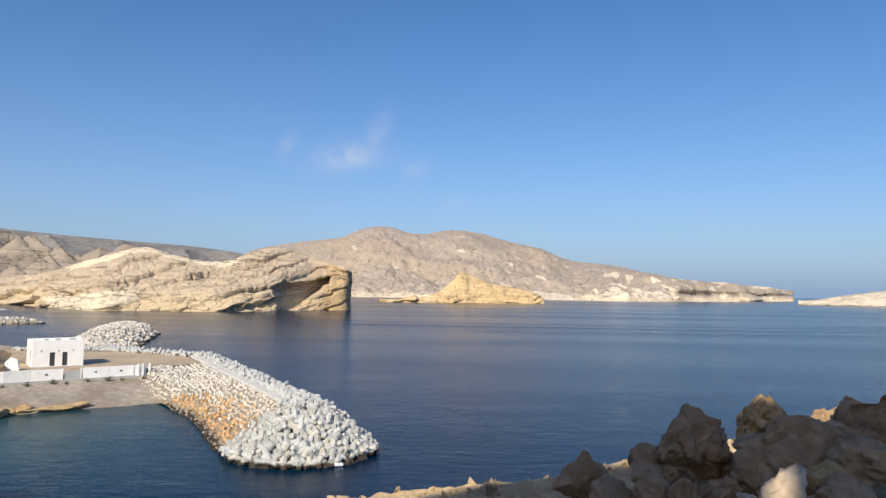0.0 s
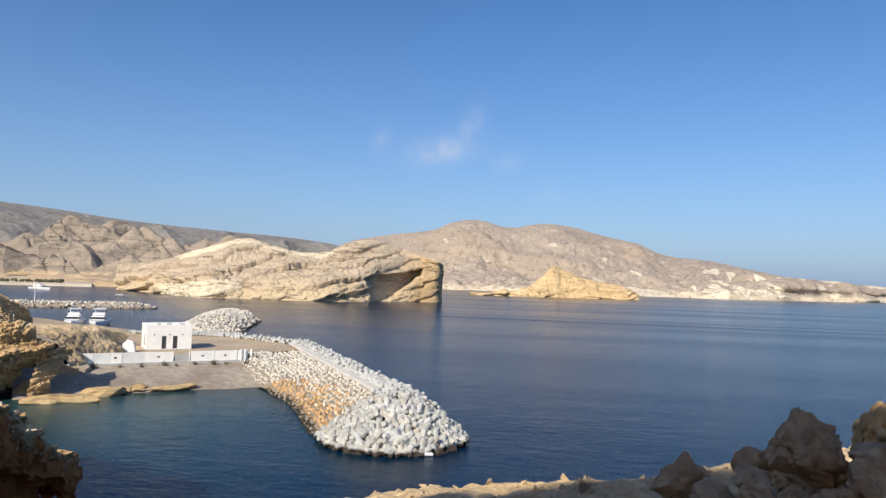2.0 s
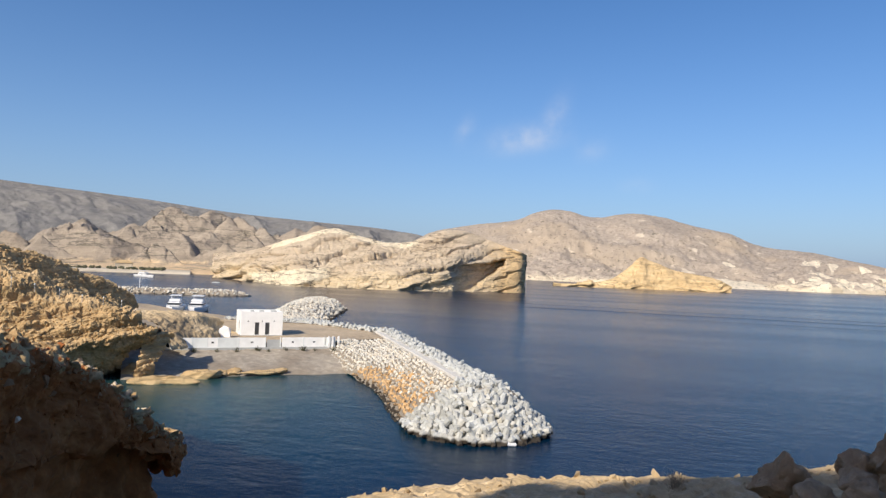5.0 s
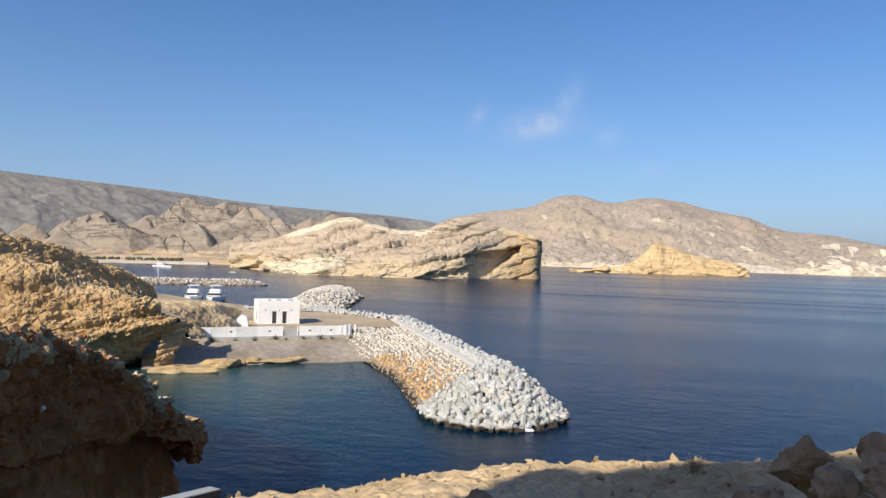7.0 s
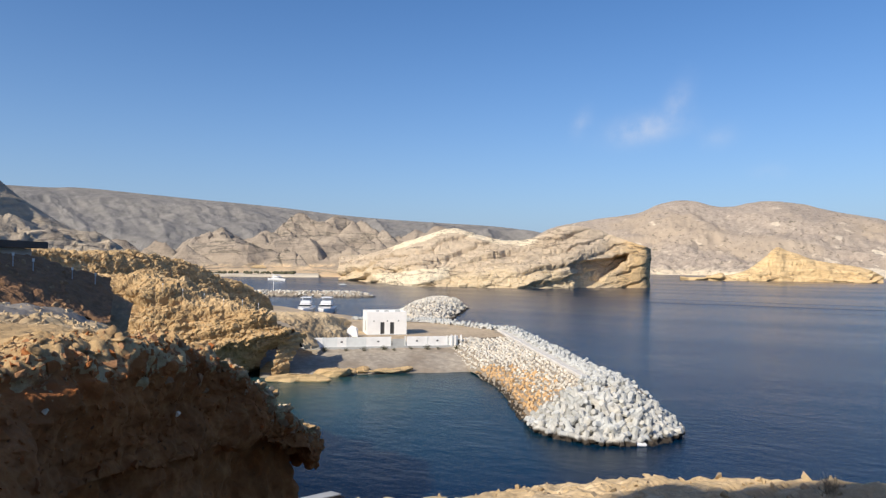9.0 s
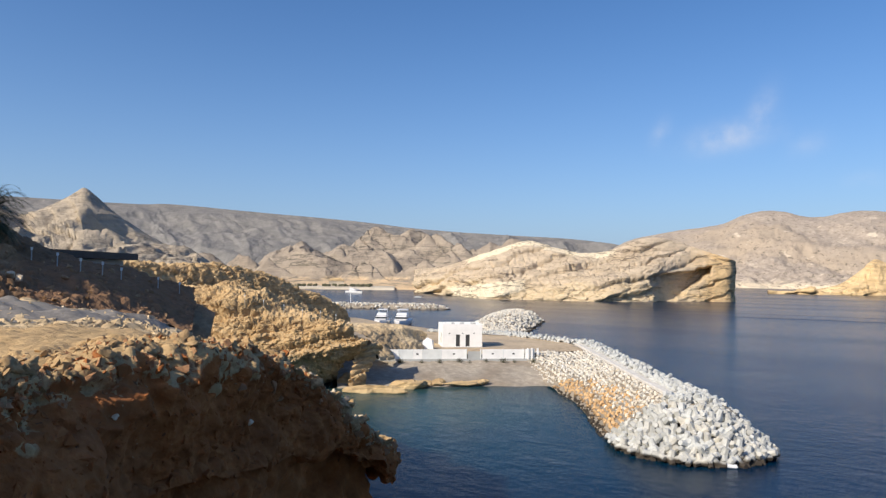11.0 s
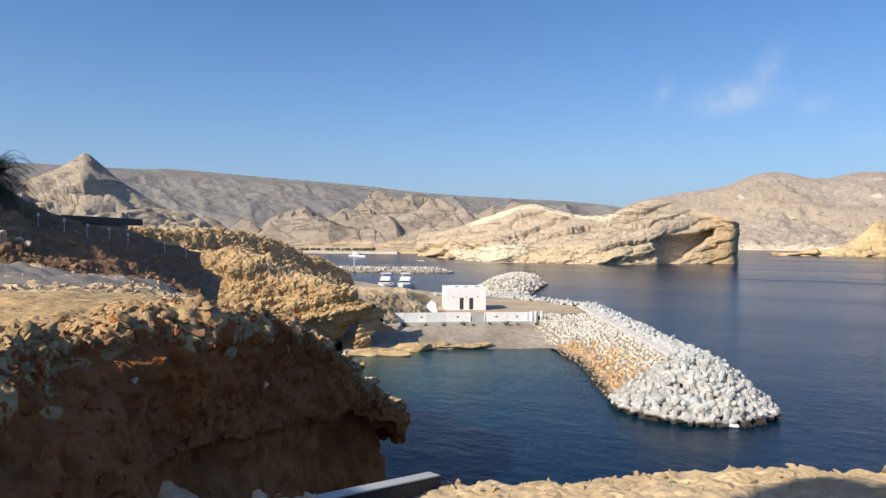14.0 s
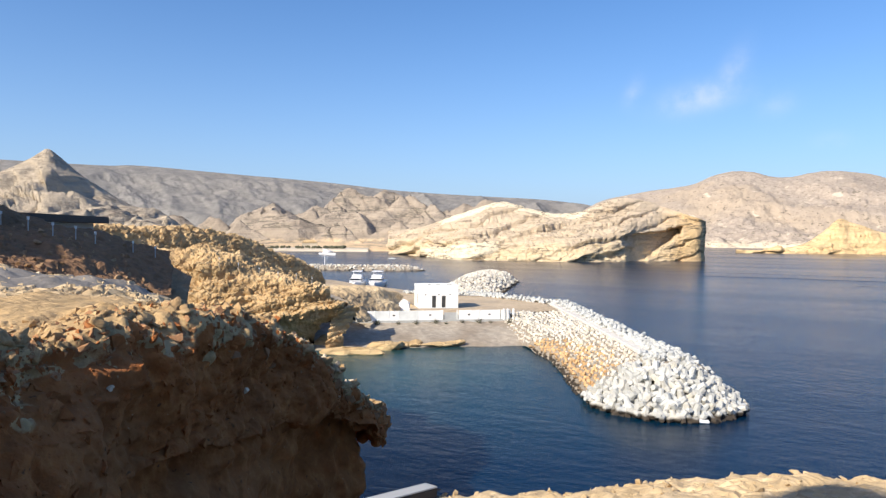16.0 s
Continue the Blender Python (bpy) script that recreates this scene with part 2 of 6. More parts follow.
    if cracks:
        # thin dark seams along the beds
        c_len, c_col, c_tilt = cracks
        cv = mapped(nt, (0.16 / c_len, 0.16 / c_len, 1.0 / c_len), c_tilt)
        cn = noise_tex(nt, cv, 1.0, 6, 0.62)
        f = ramp(nt, cn, ((0.475, (0, 0, 0)), (0.497, (0.85, 0.85, 0.85)), (0.505, (0.85, 0.85, 0.85)), (0.525, (0, 0, 0))))
        gate = ramp(nt, noise_tex(nt, v, 0.22 / c_len, 3), ((0.42, (0, 0, 0)), (0.6, (1, 1, 1))))
        col = mix(nt, mix(nt, 1.0, f, gate, "MULTIPLY"), col, c_col)
    if spots:
        for s_scale, s_from, s_col in spots:
            f = ramp(nt, noise_tex(nt, v, s_scale, 4, 0.55), ((s_from, (0, 0, 0)), (s_from + 0.05, (0.8, 0.8, 0.8))))
            col = mix(nt, f, col, s_col)
    nt.links.new(col, b.inputs["Base Color"])
    b.inputs["Roughness"].default_value = rough
    b.inputs["Specular IOR Level"].default_value = 0.2
    bp = add(nt, "ShaderNodeBump", Strength=bump, Distance=relief, Height=height)
    nt.links.new(bp.outputs[0], b.inputs["Normal"])
    return m


def paint(name, col, rough=0.6, vary=0.12, scale=2.0, metal=0.0, bump=0.0, island=False, wet=0.0):
    m, nt, b = nodes(name)
    v = mapped(nt)
    n = noise_tex(nt, v, scale, 7, 0.65)
    c = ramp(nt, n, ((0.3, tuple(max(0, x * (1 - 2 * vary)) for x in col)), (0.55, col), (0.75, tuple(min(1, x * (1 + vary)) for x in col))))
    if island:
        g = nt.nodes.new("ShaderNodeNewGeometry" if island == "island" else "ShaderNodeObjectInfo")
        r = g.outputs["Random Per Island" if island == "island" else "Random"]
        c = mix(nt, 0.75, c, ramp(nt, r, ((0.0, (0.62, 0.6, 0.56)), (0.45, (1, 1, 1)), (0.8, (1.0, 0.9, 0.76)), (1.0, (0.8, 0.78, 0.75)))), "MULTIPLY")
    if wet:
        gp = nt.nodes.new("ShaderNodeNewGeometry")
        sz = add(nt, "ShaderNodeSeparateXYZ", Vector=gp.outputs["Position"])
        h = add(nt, "ShaderNodeMath")
        h.operation = "MULTIPLY_ADD"
        nt.links.new(noise_tex(nt, gp.outputs["Position"], 0.8, 4), h.inputs[0])
        h.inputs[1].default_value = -0.7
        nt.links.new(sz.outputs["Z"], h.inputs[2])
        c = mix(nt, ramp(nt, h.outputs[0], ((0.0, (1, 1, 1)), (wet, (0, 0, 0)))), c, (0.045, 0.035, 0.025))
    nt.links.new(c, b.inputs["Base Color"])
    b.inputs["Roughness"].default_value, b.inputs["Metallic"].default_value = rough, metal
    if bump:
        bp = add(nt, "ShaderNodeBump", Strength=0.5, Distance=bump, Height=n)
        nt.links.new(bp.outputs[0], b.inputs["Normal"])
    return m


M_HEAD = rock("headland_limestone", (0.475, 0.375, 0.265), (0.59, 0.475, 0.34), (0.71, 0.58, 0.42), 7, 3.0, (-6, 15, 0), None, 1.0, 1.8, washed=(11.0, (0.74, 0.59, 0.385)), cracks=(6.0, (0.12, 0.09, 0.065), (-6, 15, 0)), warm=(-92, -78, (0.70, 0.50, 0.27)), sand=(0.86, 0.73, 0.52), spots=((0.32, 0.68, (0.2, 0.165, 0.12)),))
M_ISLET = rock("islet_limestone", (0.46, 0.32, 0.165), (0.64, 0.46, 0.245), (0.76, 0.58, 0.33), 9, 4.0, (5, 4, 0), None, 0.8, 1.6, cracks=(6.0, (0.26, 0.19, 0.11), (5, 8, 0)))
M_MOUNT = rock("mountain_rock", (0.355, 0.295, 0.237), (0.43, 0.357, 0.287), (0.51, 0.425, 0.333), 26, None, (0, 0, 0), (0.46, 0.37, 0.275), 0.8, 5.0, spots=((0.12, 0.60, (0.18, 0.155, 0.115)), (0.028, 0.63, (0.70, 0.60, 0.46)), (0.06, 0.67, (0.66, 0.56, 0.42))), washed=(9.0, (0.74, 0.62, 0.45)), sand=(0.76, 0.66, 0.50))
M_HILLS = rock("hill_rock", (0.255, 0.21, 0.165), (0.345, 0.285, 0.22), (0.44, 0.365, 0.28), 30, 10, (-22, -25, 0), None, 0.8, 5.0, cracks=(20.0, (0.13, 0.115, 0.09), (-22, -25, 0)), washed=(9.0, (0.76, 0.56, 0.34)))
M_CONE = rock("cone_hill_rock", (0.33, 0.275, 0.205), (0.44, 0.365, 0.27), (0.54, 0.45, 0.33), 20, 7, (-29, 18, 0), None, 0.8, 4.0, cracks=(16.0, (0.15, 0.125, 0.10), (-30, 20, 0)))
# greyed colour: the haze of distance is put into the rock
M_RANGE = rock("hazed_range_rock", (0.215, 0.205, 0.19), (0.25, 0.236, 0.215), (0.29, 0.27, 0.243), 80, None, (0, 0, 0), None, 0.7, 12.0)
M_CAPE = rock("pale_limestone", (0.4, 0.34, 0.26), (0.58, 0.5, 0.38), (0.72, 0.64, 0.5), 20, 4, (3, 3, 0), None, 0.5, 2.0)
M_CLIFF = rock("ochre_cliff", (0.30, 0.195, 0.10), (0.50, 0.345, 0.175), (0.66, 0.48, 0.27), 1.6, 0.9, (14, 10, 0), None, 0.7, 0.35)
# brown reddened for the shaded face; the sand colour is for the sunlit rim
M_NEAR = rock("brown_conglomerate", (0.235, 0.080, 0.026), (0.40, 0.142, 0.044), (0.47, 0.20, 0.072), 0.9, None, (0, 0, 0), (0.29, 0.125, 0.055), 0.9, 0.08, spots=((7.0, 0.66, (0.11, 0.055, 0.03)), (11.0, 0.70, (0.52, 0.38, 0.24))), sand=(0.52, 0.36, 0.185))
M_RIM = rock("rim_rock", (0.28, 0.17, 0.085), (0.44, 0.295, 0.15), (0.58, 0.425, 0.24), 0.4, None, (0, 0, 0), None, 0.7, 0.05)
M_BROWNSTONE = rock("brown_stone", (0.26, 0.13, 0.06), (0.38, 0.20, 0.10), (0.47, 0.28, 0.155), 0.4, None, (0, 0, 0), None, 0.7, 0.05)
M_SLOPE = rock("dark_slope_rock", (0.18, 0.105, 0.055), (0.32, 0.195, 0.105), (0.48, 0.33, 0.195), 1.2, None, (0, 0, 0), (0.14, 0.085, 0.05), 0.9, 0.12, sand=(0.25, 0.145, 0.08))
M_CUT = rock("brown_earth_cut", (0.36, 0.22, 0.13), (0.46, 0.29, 0.17), (0.54, 0.36, 0.22), 1.0, None, (0, 0, 0), None, 0.6, 0.1)
M_LEDGE = rock("sandy_ledge", (0.36, 0.26, 0.15), (0.52, 0.39, 0.23), (0.66, 0.52, 0.34), 0.5, None, (0, 0, 0), None, 0.6, 0.04)
M_BOULDER = rock("brown_boulder", (0.38, 0.225, 0.12), (0.54, 0.35, 0.20), (0.65, 0.47, 0.31), 0.35, None, (0, 0, 0), (0.52, 0.31, 0.15), 0.9, 0.07, spots=((9.0, 0.63, (0.17, 0.09, 0.045)), (22.0, 0.66, (0.62, 0.46, 0.30))))
M_OCHRE = rock("ochre_boulder", (0.44, 0.25, 0.10), (0.66, 0.42, 0.19), (0.76, 0.55, 0.30), 0.3, None, (0, 0, 0), (0.36, 0.20, 0.10), 0.9, 0.06, spots=((9.0, 0.63, (0.17, 0.09, 0.045)),))
M_PALE = rock("pale_boulder", (0.46, 0.35, 0.23), (0.64, 0.51, 0.36), (0.74, 0.62, 0.47), 0.3, None, (0, 0, 0), None, 0.5, 0.03)
M_GREYROCK = rock("grey_boulder", (0.37, 0.245, 0.14), (0.52, 0.36, 0.22), (0.64, 0.47, 0.31), 0.3, None, (0, 0, 0), (0.42, 0.29, 0.18), 0.8, 0.05, spots=((8.0, 0.65, (0.18, 0.11, 0.06)),))
M_GRAVEL = rock("grey_gravel", (0.17, 0.155, 0.135), (0.235, 0.215, 0.19), (0.31, 0.28, 0.245), 0.4, None, (0, 0, 0), None, 0.6, 0.03)
M_EARTH = rock("tan_earth", (0.42, 0.31, 0.18), (0.56, 0.43, 0.26), (0.66, 0.52, 0.34), 2.0, None, (0, 0, 0), (0.34, 0.25, 0.15), 0.6, 0.15)
M_SAND = rock("beach_sand", (0.25, 0.21, 0.165), (0.36, 0.31, 0.245), (0.46, 0.40, 0.315), 2.5, None, (0, 0, 0), (0.22, 0.17, 0.12), 0.3, 0.05)
M_YARD = rock("yard_sand", (0.38, 0.29, 0.19), (0.50, 0.39, 0.26), (0.60, 0.48, 0.33), 3.0, None, (0, 0, 0), (0.33, 0.28, 0.22), 0.3, 0.05)
M_ARMOUR = paint("pale_concrete", (0.53, 0.54, 0.52), 0.85, 0.14, 1.6, 0, 0.02, True, 0.25)
M_RIPRAP = paint("tan_riprap", (0.66, 0.44, 0.23), 0.9, 0.25, 1.2, 0, 0.03, "island", 0.3)
M_RIPSTUFF = paint("pale_riprap", (0.70, 0.67, 0.60), 0.9, 0.2, 1.2, 0, 0.03, "island", 0.3)
M_RIPPALE = paint("pale_quarry_stone", (0.66, 0.61, 0.52), 0.9, 0.2, 1.2, 0, 0.03, True, 0.3)
# core colour darkened so that gaps between the stones look shaded
M_CORE = rock("shaded_quarry_run", (0.20, 0.165, 0.125), (0.30, 0.255, 0.195), (0.39, 0.335, 0.265), 1.0, None, (0, 0, 0), None, 0.7, 0.1)
M_ROAD = paint("road_concrete", (0.66, 0.63, 0.57), 0.9, 0.1, 0.7, 0, 0.01)
M_WHITE = paint("white_wall_paint", (0.88, 0.87, 0.84), 0.7, 0.05, 0.8)
M_PANEL = paint("pale_wall_panel", (0.76, 0.78, 0.76), 0.8, 0.08, 0.5)
M_GREYWALL = paint("grey_wall", (0.44, 0.445, 0.43), 0.85, 0.1, 0.6)
M_DARK = paint("dark_opening", (0.05, 0.05, 0.05), 0.4, 0.1, 2.0)
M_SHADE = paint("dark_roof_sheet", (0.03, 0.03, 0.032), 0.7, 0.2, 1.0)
M_HULL = paint("white_gelcoat", (0.82, 0.82, 0.82), 0.25, 0.03, 1.0)
M_GLASS = paint("tinted_glass", (0.03, 0.035, 0.045), 0.08, 0.1, 1.0)
M_STEEL = paint("galvanised_steel", (0.55, 0.56, 0.57), 0.45, 0.1, 4.0, 0.7)
M_LEAF = paint("palm_leaf", (0.06, 0.075, 0.028), 0.6, 0.3, 3.0)
M_TRUNK = paint("palm_trunk", (0.13, 0.09, 0.06), 0.95, 0.3, 8.0, 0, 0.02)
M_DRY = paint("dry_twig", (0.36, 0.27, 0.17), 0.9, 0.3, 6.0)
M_SHRUB = paint("dusty_shrub", (0.09, 0.09, 0.05), 0.9, 0.3, 3.0)


def sea_material():
    m, nt, b = nodes("sea_water")
    v = mapped(nt)
    # shallow cove over pale sand, by the distance from the beach
    d = add(nt, "ShaderNodeVectorMath", Vector=v)
    d.operation = "DISTANCE"
    d.inputs[1].default_value = (-45, 70, 0)
    warp = noise_tex(nt, v, 0.06, 4)
    s = add(nt, "ShaderNodeMath")
    s.operation = "MULTIPLY_ADD"
    nt.links.new(warp, s.inputs[0])
    s.inputs[1].default_value = 22.0
    nt.links.new(d.outputs["Value"], s.inputs[2])
    mr = add(nt, "ShaderNodeMapRange", Value=s.outputs[0])
    mr.inputs["From Min"].default_value, mr.inputs["From Max"].default_value = 18, 52
    col = ramp(nt, mr.outputs[0], ((0.0, (0.024, 0.066, 0.070)), (0.35, (0.0035, 0.032, 0.049)), (1.0, (0.0006, 0.0145, 0.041))))
    nt.links.new(col, b.inputs["Base Color"])
    b.inputs["IOR"].default_value = 1.33
    b.inputs["Specular IOR Level"].default_value = 0.13
    rip = noise_tex(nt, mapped(nt, (0.55, 1.0, 1), (0, 0, 20)), 0.9, 7, 0.66)
    swell = noise_tex(nt, mapped(nt, (0.05, 0.11, 1), (0, 0, -15)), 1.0, 5, 0.6)
    calm = noise_tex(nt, mapped(nt, (0.003, 0.02, 1), (0, 0, 12)), 1.0, 5, 0.55)
    st = ramp(nt, calm, ((0.4, (0.165, 0.165, 0.165)), (0.62, (0.215, 0.215, 0.215))))
    nt.links.new(st, b.inputs["Roughness"])
    b1 = add(nt, "ShaderNodeBump", Strength=0.5, Distance=0.16, Height=rip)
    b2 = add(nt, "ShaderNodeBump", Strength=0.25, Distance=0.6, Height=swell, Normal=b1.outputs[0])
    # two long low wakes across the channel
    xyz = add(nt, "ShaderNodeSeparateXYZ", Vector=v)

    def calc(op, *args):
        n = nt.nodes.new("ShaderNodeMath")
        n.operation = op
        for k, a in enumerate(args):
            if hasattr(a, "is_output"):
                nt.links.new(a, n.inputs[k])
            else:
                n.inputs[k].default_value = a
        return n.outputs[0]

    wob = calc("MULTIPLY", calc("SUBTRACT", noise_tex(nt, mapped(nt, (0.012, 0.002, 1)), 1.0, 4), 0.5), 26.0)
    yy = calc("ADD", xyz.outputs["Y"], wob)
    wake = None
    for y0, x0, tilt, wide in ((292, -40, 0.02, 3.0), (322, -95, -0.03, 2.2), (258, 10, 0.05, 1.4)):
        u = calc("DIVIDE", calc("SUBTRACT", calc("SUBTRACT", yy, y0), calc("MULTIPLY", xyz.outputs["X"], tilt)), wide)
        w = calc("MULTIPLY", calc("POWER", 2.718, calc("MULTIPLY", calc("MULTIPLY", u, u), -1.0)), calc("MULTIPLY", calc("GREATER_THAN", xyz.outputs["X"], x0), wide * 0.22))
        wake = w if wake is None else calc("ADD", wake, w)
    b2 = add(nt, "ShaderNodeBump", Strength=1.0, Distance=1.0, Height=wake, Normal=b2.outputs[0])
    nt.links.new(b2.outputs[0], b.inputs["Normal"])
    return m


M_SEA = sea_material()

# ---- sea ----
bm = bmesh.new()
bmesh.ops.create_circle(bm, cap_ends=True, segments=96, radius=4900)
sea = part("water", bm, M_SEA)
tagged(sea, "calm deep blue sea with fine ripples and a turquoise cove", "sea", kind="structure")


# ---- far land ----
def land(name, rows, nu, nv, material, label, category, amp, size, seed, beds=None, keep=0.25, ridge=True, kind="structure", blocks=None, shade=True, alter=None, gain=0.52, gullies=None, calm=None, hang=0.45, wave=0.9, sanded=None):
    """A hill or cliff through control rows, front to back, roughened along its normals: amp and size in metres."""
    g = loft(rows, nu, nv)
    n = normals(g)
    if n[nu // 2, nv // 3] @ (EYE - g[nu // 2, nv // 3]) < 0:
        n = -n
        flip = True
    else:
        flip = False
    v = np.linspace(0, 1, nv)[None, :]
    fade = smooth(0.0, 0.1, v) * np.ones((nu, 1))
    top = g[..., 2].max(axis=1, keepdims=True)
    fade = fade * (keep + (1 - keep) * smooth(0, 0.3, np.abs(top - g[..., 2]) / np.maximum(top, 1)))
    crest_v = v[0][g[..., 2].argmax(axis=1)][:, None]
    fade = fade * (1 - 0.97 * smooth(-0.01, 0.03, v - crest_v))
    d = amp * fbm(g / size, 6, seed, gain, ridge)
    if beds:
        b_amp, b_len, axis = beds
        ax = Vector(axis).normalized()
        along = g - (g @ np.array(ax))[..., None] * np.array(ax)
        q = along / (b_len * 9) + (g @ np.array(ax))[..., None] * np.array(ax) / b_len
        d = d + b_amp * 0.5 * fbm(q + 5.1, 4, seed + 40, 0.55)
        t = (g @ np.array(ax)) / b_len + wave * fbm(g / (b_len * 7), 3, seed + 44) + 0.12 * fbm(g / (b_len * 0.9), 3, seed + 45)
        k, fr = np.floor(t), t - np.floor(t)
        d = d - b_amp * 1.1 * np.exp(-(np.minimum(fr, 1 - fr) / 0.07) ** 2) * smooth(-0.3, 0.3, vnoise(g / (b_len * 6), seed + 51))
        d = d + b_amp * ((hash3(k, 0 * k, 0 * k, seed) - 0.5) + hang * (fr - 0.5)) * np.clip(0.45 + 0.9 * vnoise(g / (b_len * 3.5), seed + 47), 0, 1.2) * 1.3
    if gullies:
        # ridges and gullies that run aslant down the slope
        a_g, w_g, slant, run = gullies
        rr = np.hypot(g[..., 0] - EYE[0], g[..., 1] - EYE[1])
        cc = np.arctan2(g[..., 0] - EYE[0], g[..., 1] - EYE[1]) * rr.mean() + slant * (rr - rr.min())
        q = np.stack([cc / w_g, rr / (w_g * run), 0 * rr], -1)
        q = q + 0.35 * np.stack([fbm(q, 2, seed + 71), fbm(q + 9, 2, seed + 72), 0 * rr], -1)
        d = d + a_g * (fbm(q, 5, seed + 70, 0.5, True) - 0.45)
    if blocks:
        k_amp, k_len = blocks
        f1, gap, rnd = cells(g / np.array(k_len), seed + 90)
        d = d + k_amp * (rnd - 0.5) - k_amp * 0.8 * (1 - smooth(0.0, 0.16, gap))
    if calm:
        a_now = np.degrees(np.arctan2(g[..., 0] - EYE[0], g[..., 1] - EYE[1]))
        d = d * (1 - (1 - calm[2]) * smooth(calm[0], calm[1], a_now)) * (1 - 0.5 * smooth(calm[1] + 3.0, calm[1] + 4.0, a_now))
    if sanded:
        a_now = np.degrees(np.arctan2(g[..., 0] - EYE[0], g[..., 1] - EYE[1]))
        e_now = np.degrees(np.arctan2(g[..., 2] - EYE[2], np.hypot(g[..., 0] - EYE[0], g[..., 1] - EYE[1])))
        sand_at, flat_at = sanded(a_now, e_now, e_now.max(axis=1, keepdims=True))
        d = d * (1 - 0.85 * flat_at)
    g = g + n * (d * fade)[..., None]
    if alter:
        g = alter(g)
    ob = sheet(name, g, material, flip, shade)
    if sanded:
        cover(ob, sand_at)
    return tagged(ob, label, category, kind=kind)


# long flat-topped range, farthest
az = (-80, -66, -55, -52, -46, -38, -32, -26, -20, -16, -12)
el = (4.6, 4.8, 4.75, 4.85, 4.55, 4.05, 3.5, 3.15, 2.85, 2.3, 1.5)
land("mountain_range", [[shore(a, 1500) for a in az], [far(a, e * 0.52, 1800) for a, e in zip(az, el)], [far(a, e * 0.93, 2080) for a, e in zip(az, el)],
     [far(a, e, 2200) for a, e in zip(az, el)], [far(a, e * 0.5, 2700) for a, e in zip(az, el)]], 500, 110, M_RANGE,
     "long hazy grey-brown mountain range with a flat top", "mountain", 16, 300, 3, keep=0.03, gain=0.5, gullies=(5, 110, 0.25, 4.5))

# big pale mountain across the bay
az = (-19, -16.8, -15, -11.6, -8.9, -7.1, -5, -2.5, 0.3, 2.7, 5, 7.75, 10, 12.25, 14.9, 18.3, 22.4, 25, 26.35)
el = (0.6, 2.2, 3.1, 3.6, 4.0, 4.8, 5.05, 4.5, 4.85, 4.6, 4.0, 3.4, 2.5, 2.3, 1.8, 1.15, 0.8, 0.5, 0.36)
ft = (1080, 1090, 1100, 1130, 1140, 1150, 1150, 1150, 1160, 1180, 1200, 1220, 1230, 1240, 1260, 1350, 1560, 1800, 1950)
rd = [max(f + 60, 1750) if a < 18 else f + 200 for a, f in zip(az, ft)]
def mountain_sand(a, e, crest):
    """Blown sand behind the islet and in streaks on the lower spurs."""
    q = np.stack([a * 0.9, (e + 0.22 * a) * 3.2, 0 * a], -1)
    streak = smooth(0.42, 0.62, fbm(q, 3, 19)) * smooth(2.0, 8.0, a) * (1 - smooth(0.0, 0.5, e - 1.9 + 0.05 * a))
    beach = smooth(5.0, 6.2, a) * (1 - smooth(9.5, 11.0, a)) * (1 - smooth(0.0, 0.16, e - 0.05 + 0.1 * np.maximum(0, a - 6)))
    return np.clip(0.75 * streak + beach, 0, 1), beach


land("mountain", [[shore(a, f) for a, f in zip(az, ft)], [shore(a, f + 20, 4) for a, f in zip(az, ft)], [shore(a, f + 70, 13) for a, f in zip(az, ft)],
     [far(a, e * 0.45, f + (r - f) * 0.4) for a, e, f, r in zip(az, el, ft, rd)], [far(a, e, r) for a, e, r in zip(az, el, rd)],
     [far(a, e * 0.4, r + 300) for a, e, r in zip(az, el, rd)]], 560, 150, M_MOUNT,
     "pale tan rocky mountain falling to a low cape", "mountain", 11, 110, 11, keep=0.2, ridge=False, gain=0.6, sanded=mountain_sand)

# jagged hills behind the bay: bearing, height (degrees) and distance of each peak
PEAKS = ((-41.3, 2.7, 900), (-35.4, 3.85, 1050), (-32.9, 3.9, 1060), (-31.0, 3.35, 1010), (-38.3, 2.45, 950), (-43.6, 1.9, 960), (-29.0, 2.5, 940), (-26.0, 2.55, 1000), (-23.7, 2.95, 1000), (-20.5, 2.2, 1000),
         (-46.5, 1.6, 870), (-49.5, 1.5, 880), (-53.0, 1.7, 860), (-57.0, 1.6, 860), (-39.8, 1.3, 810), (-36.8, 2.0, 860), (-34.1, 2.2, 870), (-30.2, 1.7, 820), (-44.8, 0.9, 800), (-32.6, 1.0, 780), (-27.5, 1.4, 810), (-48.0, 0.7, 790), (-51.3, 0.8, 790), (-37.9, 0.7, 765))


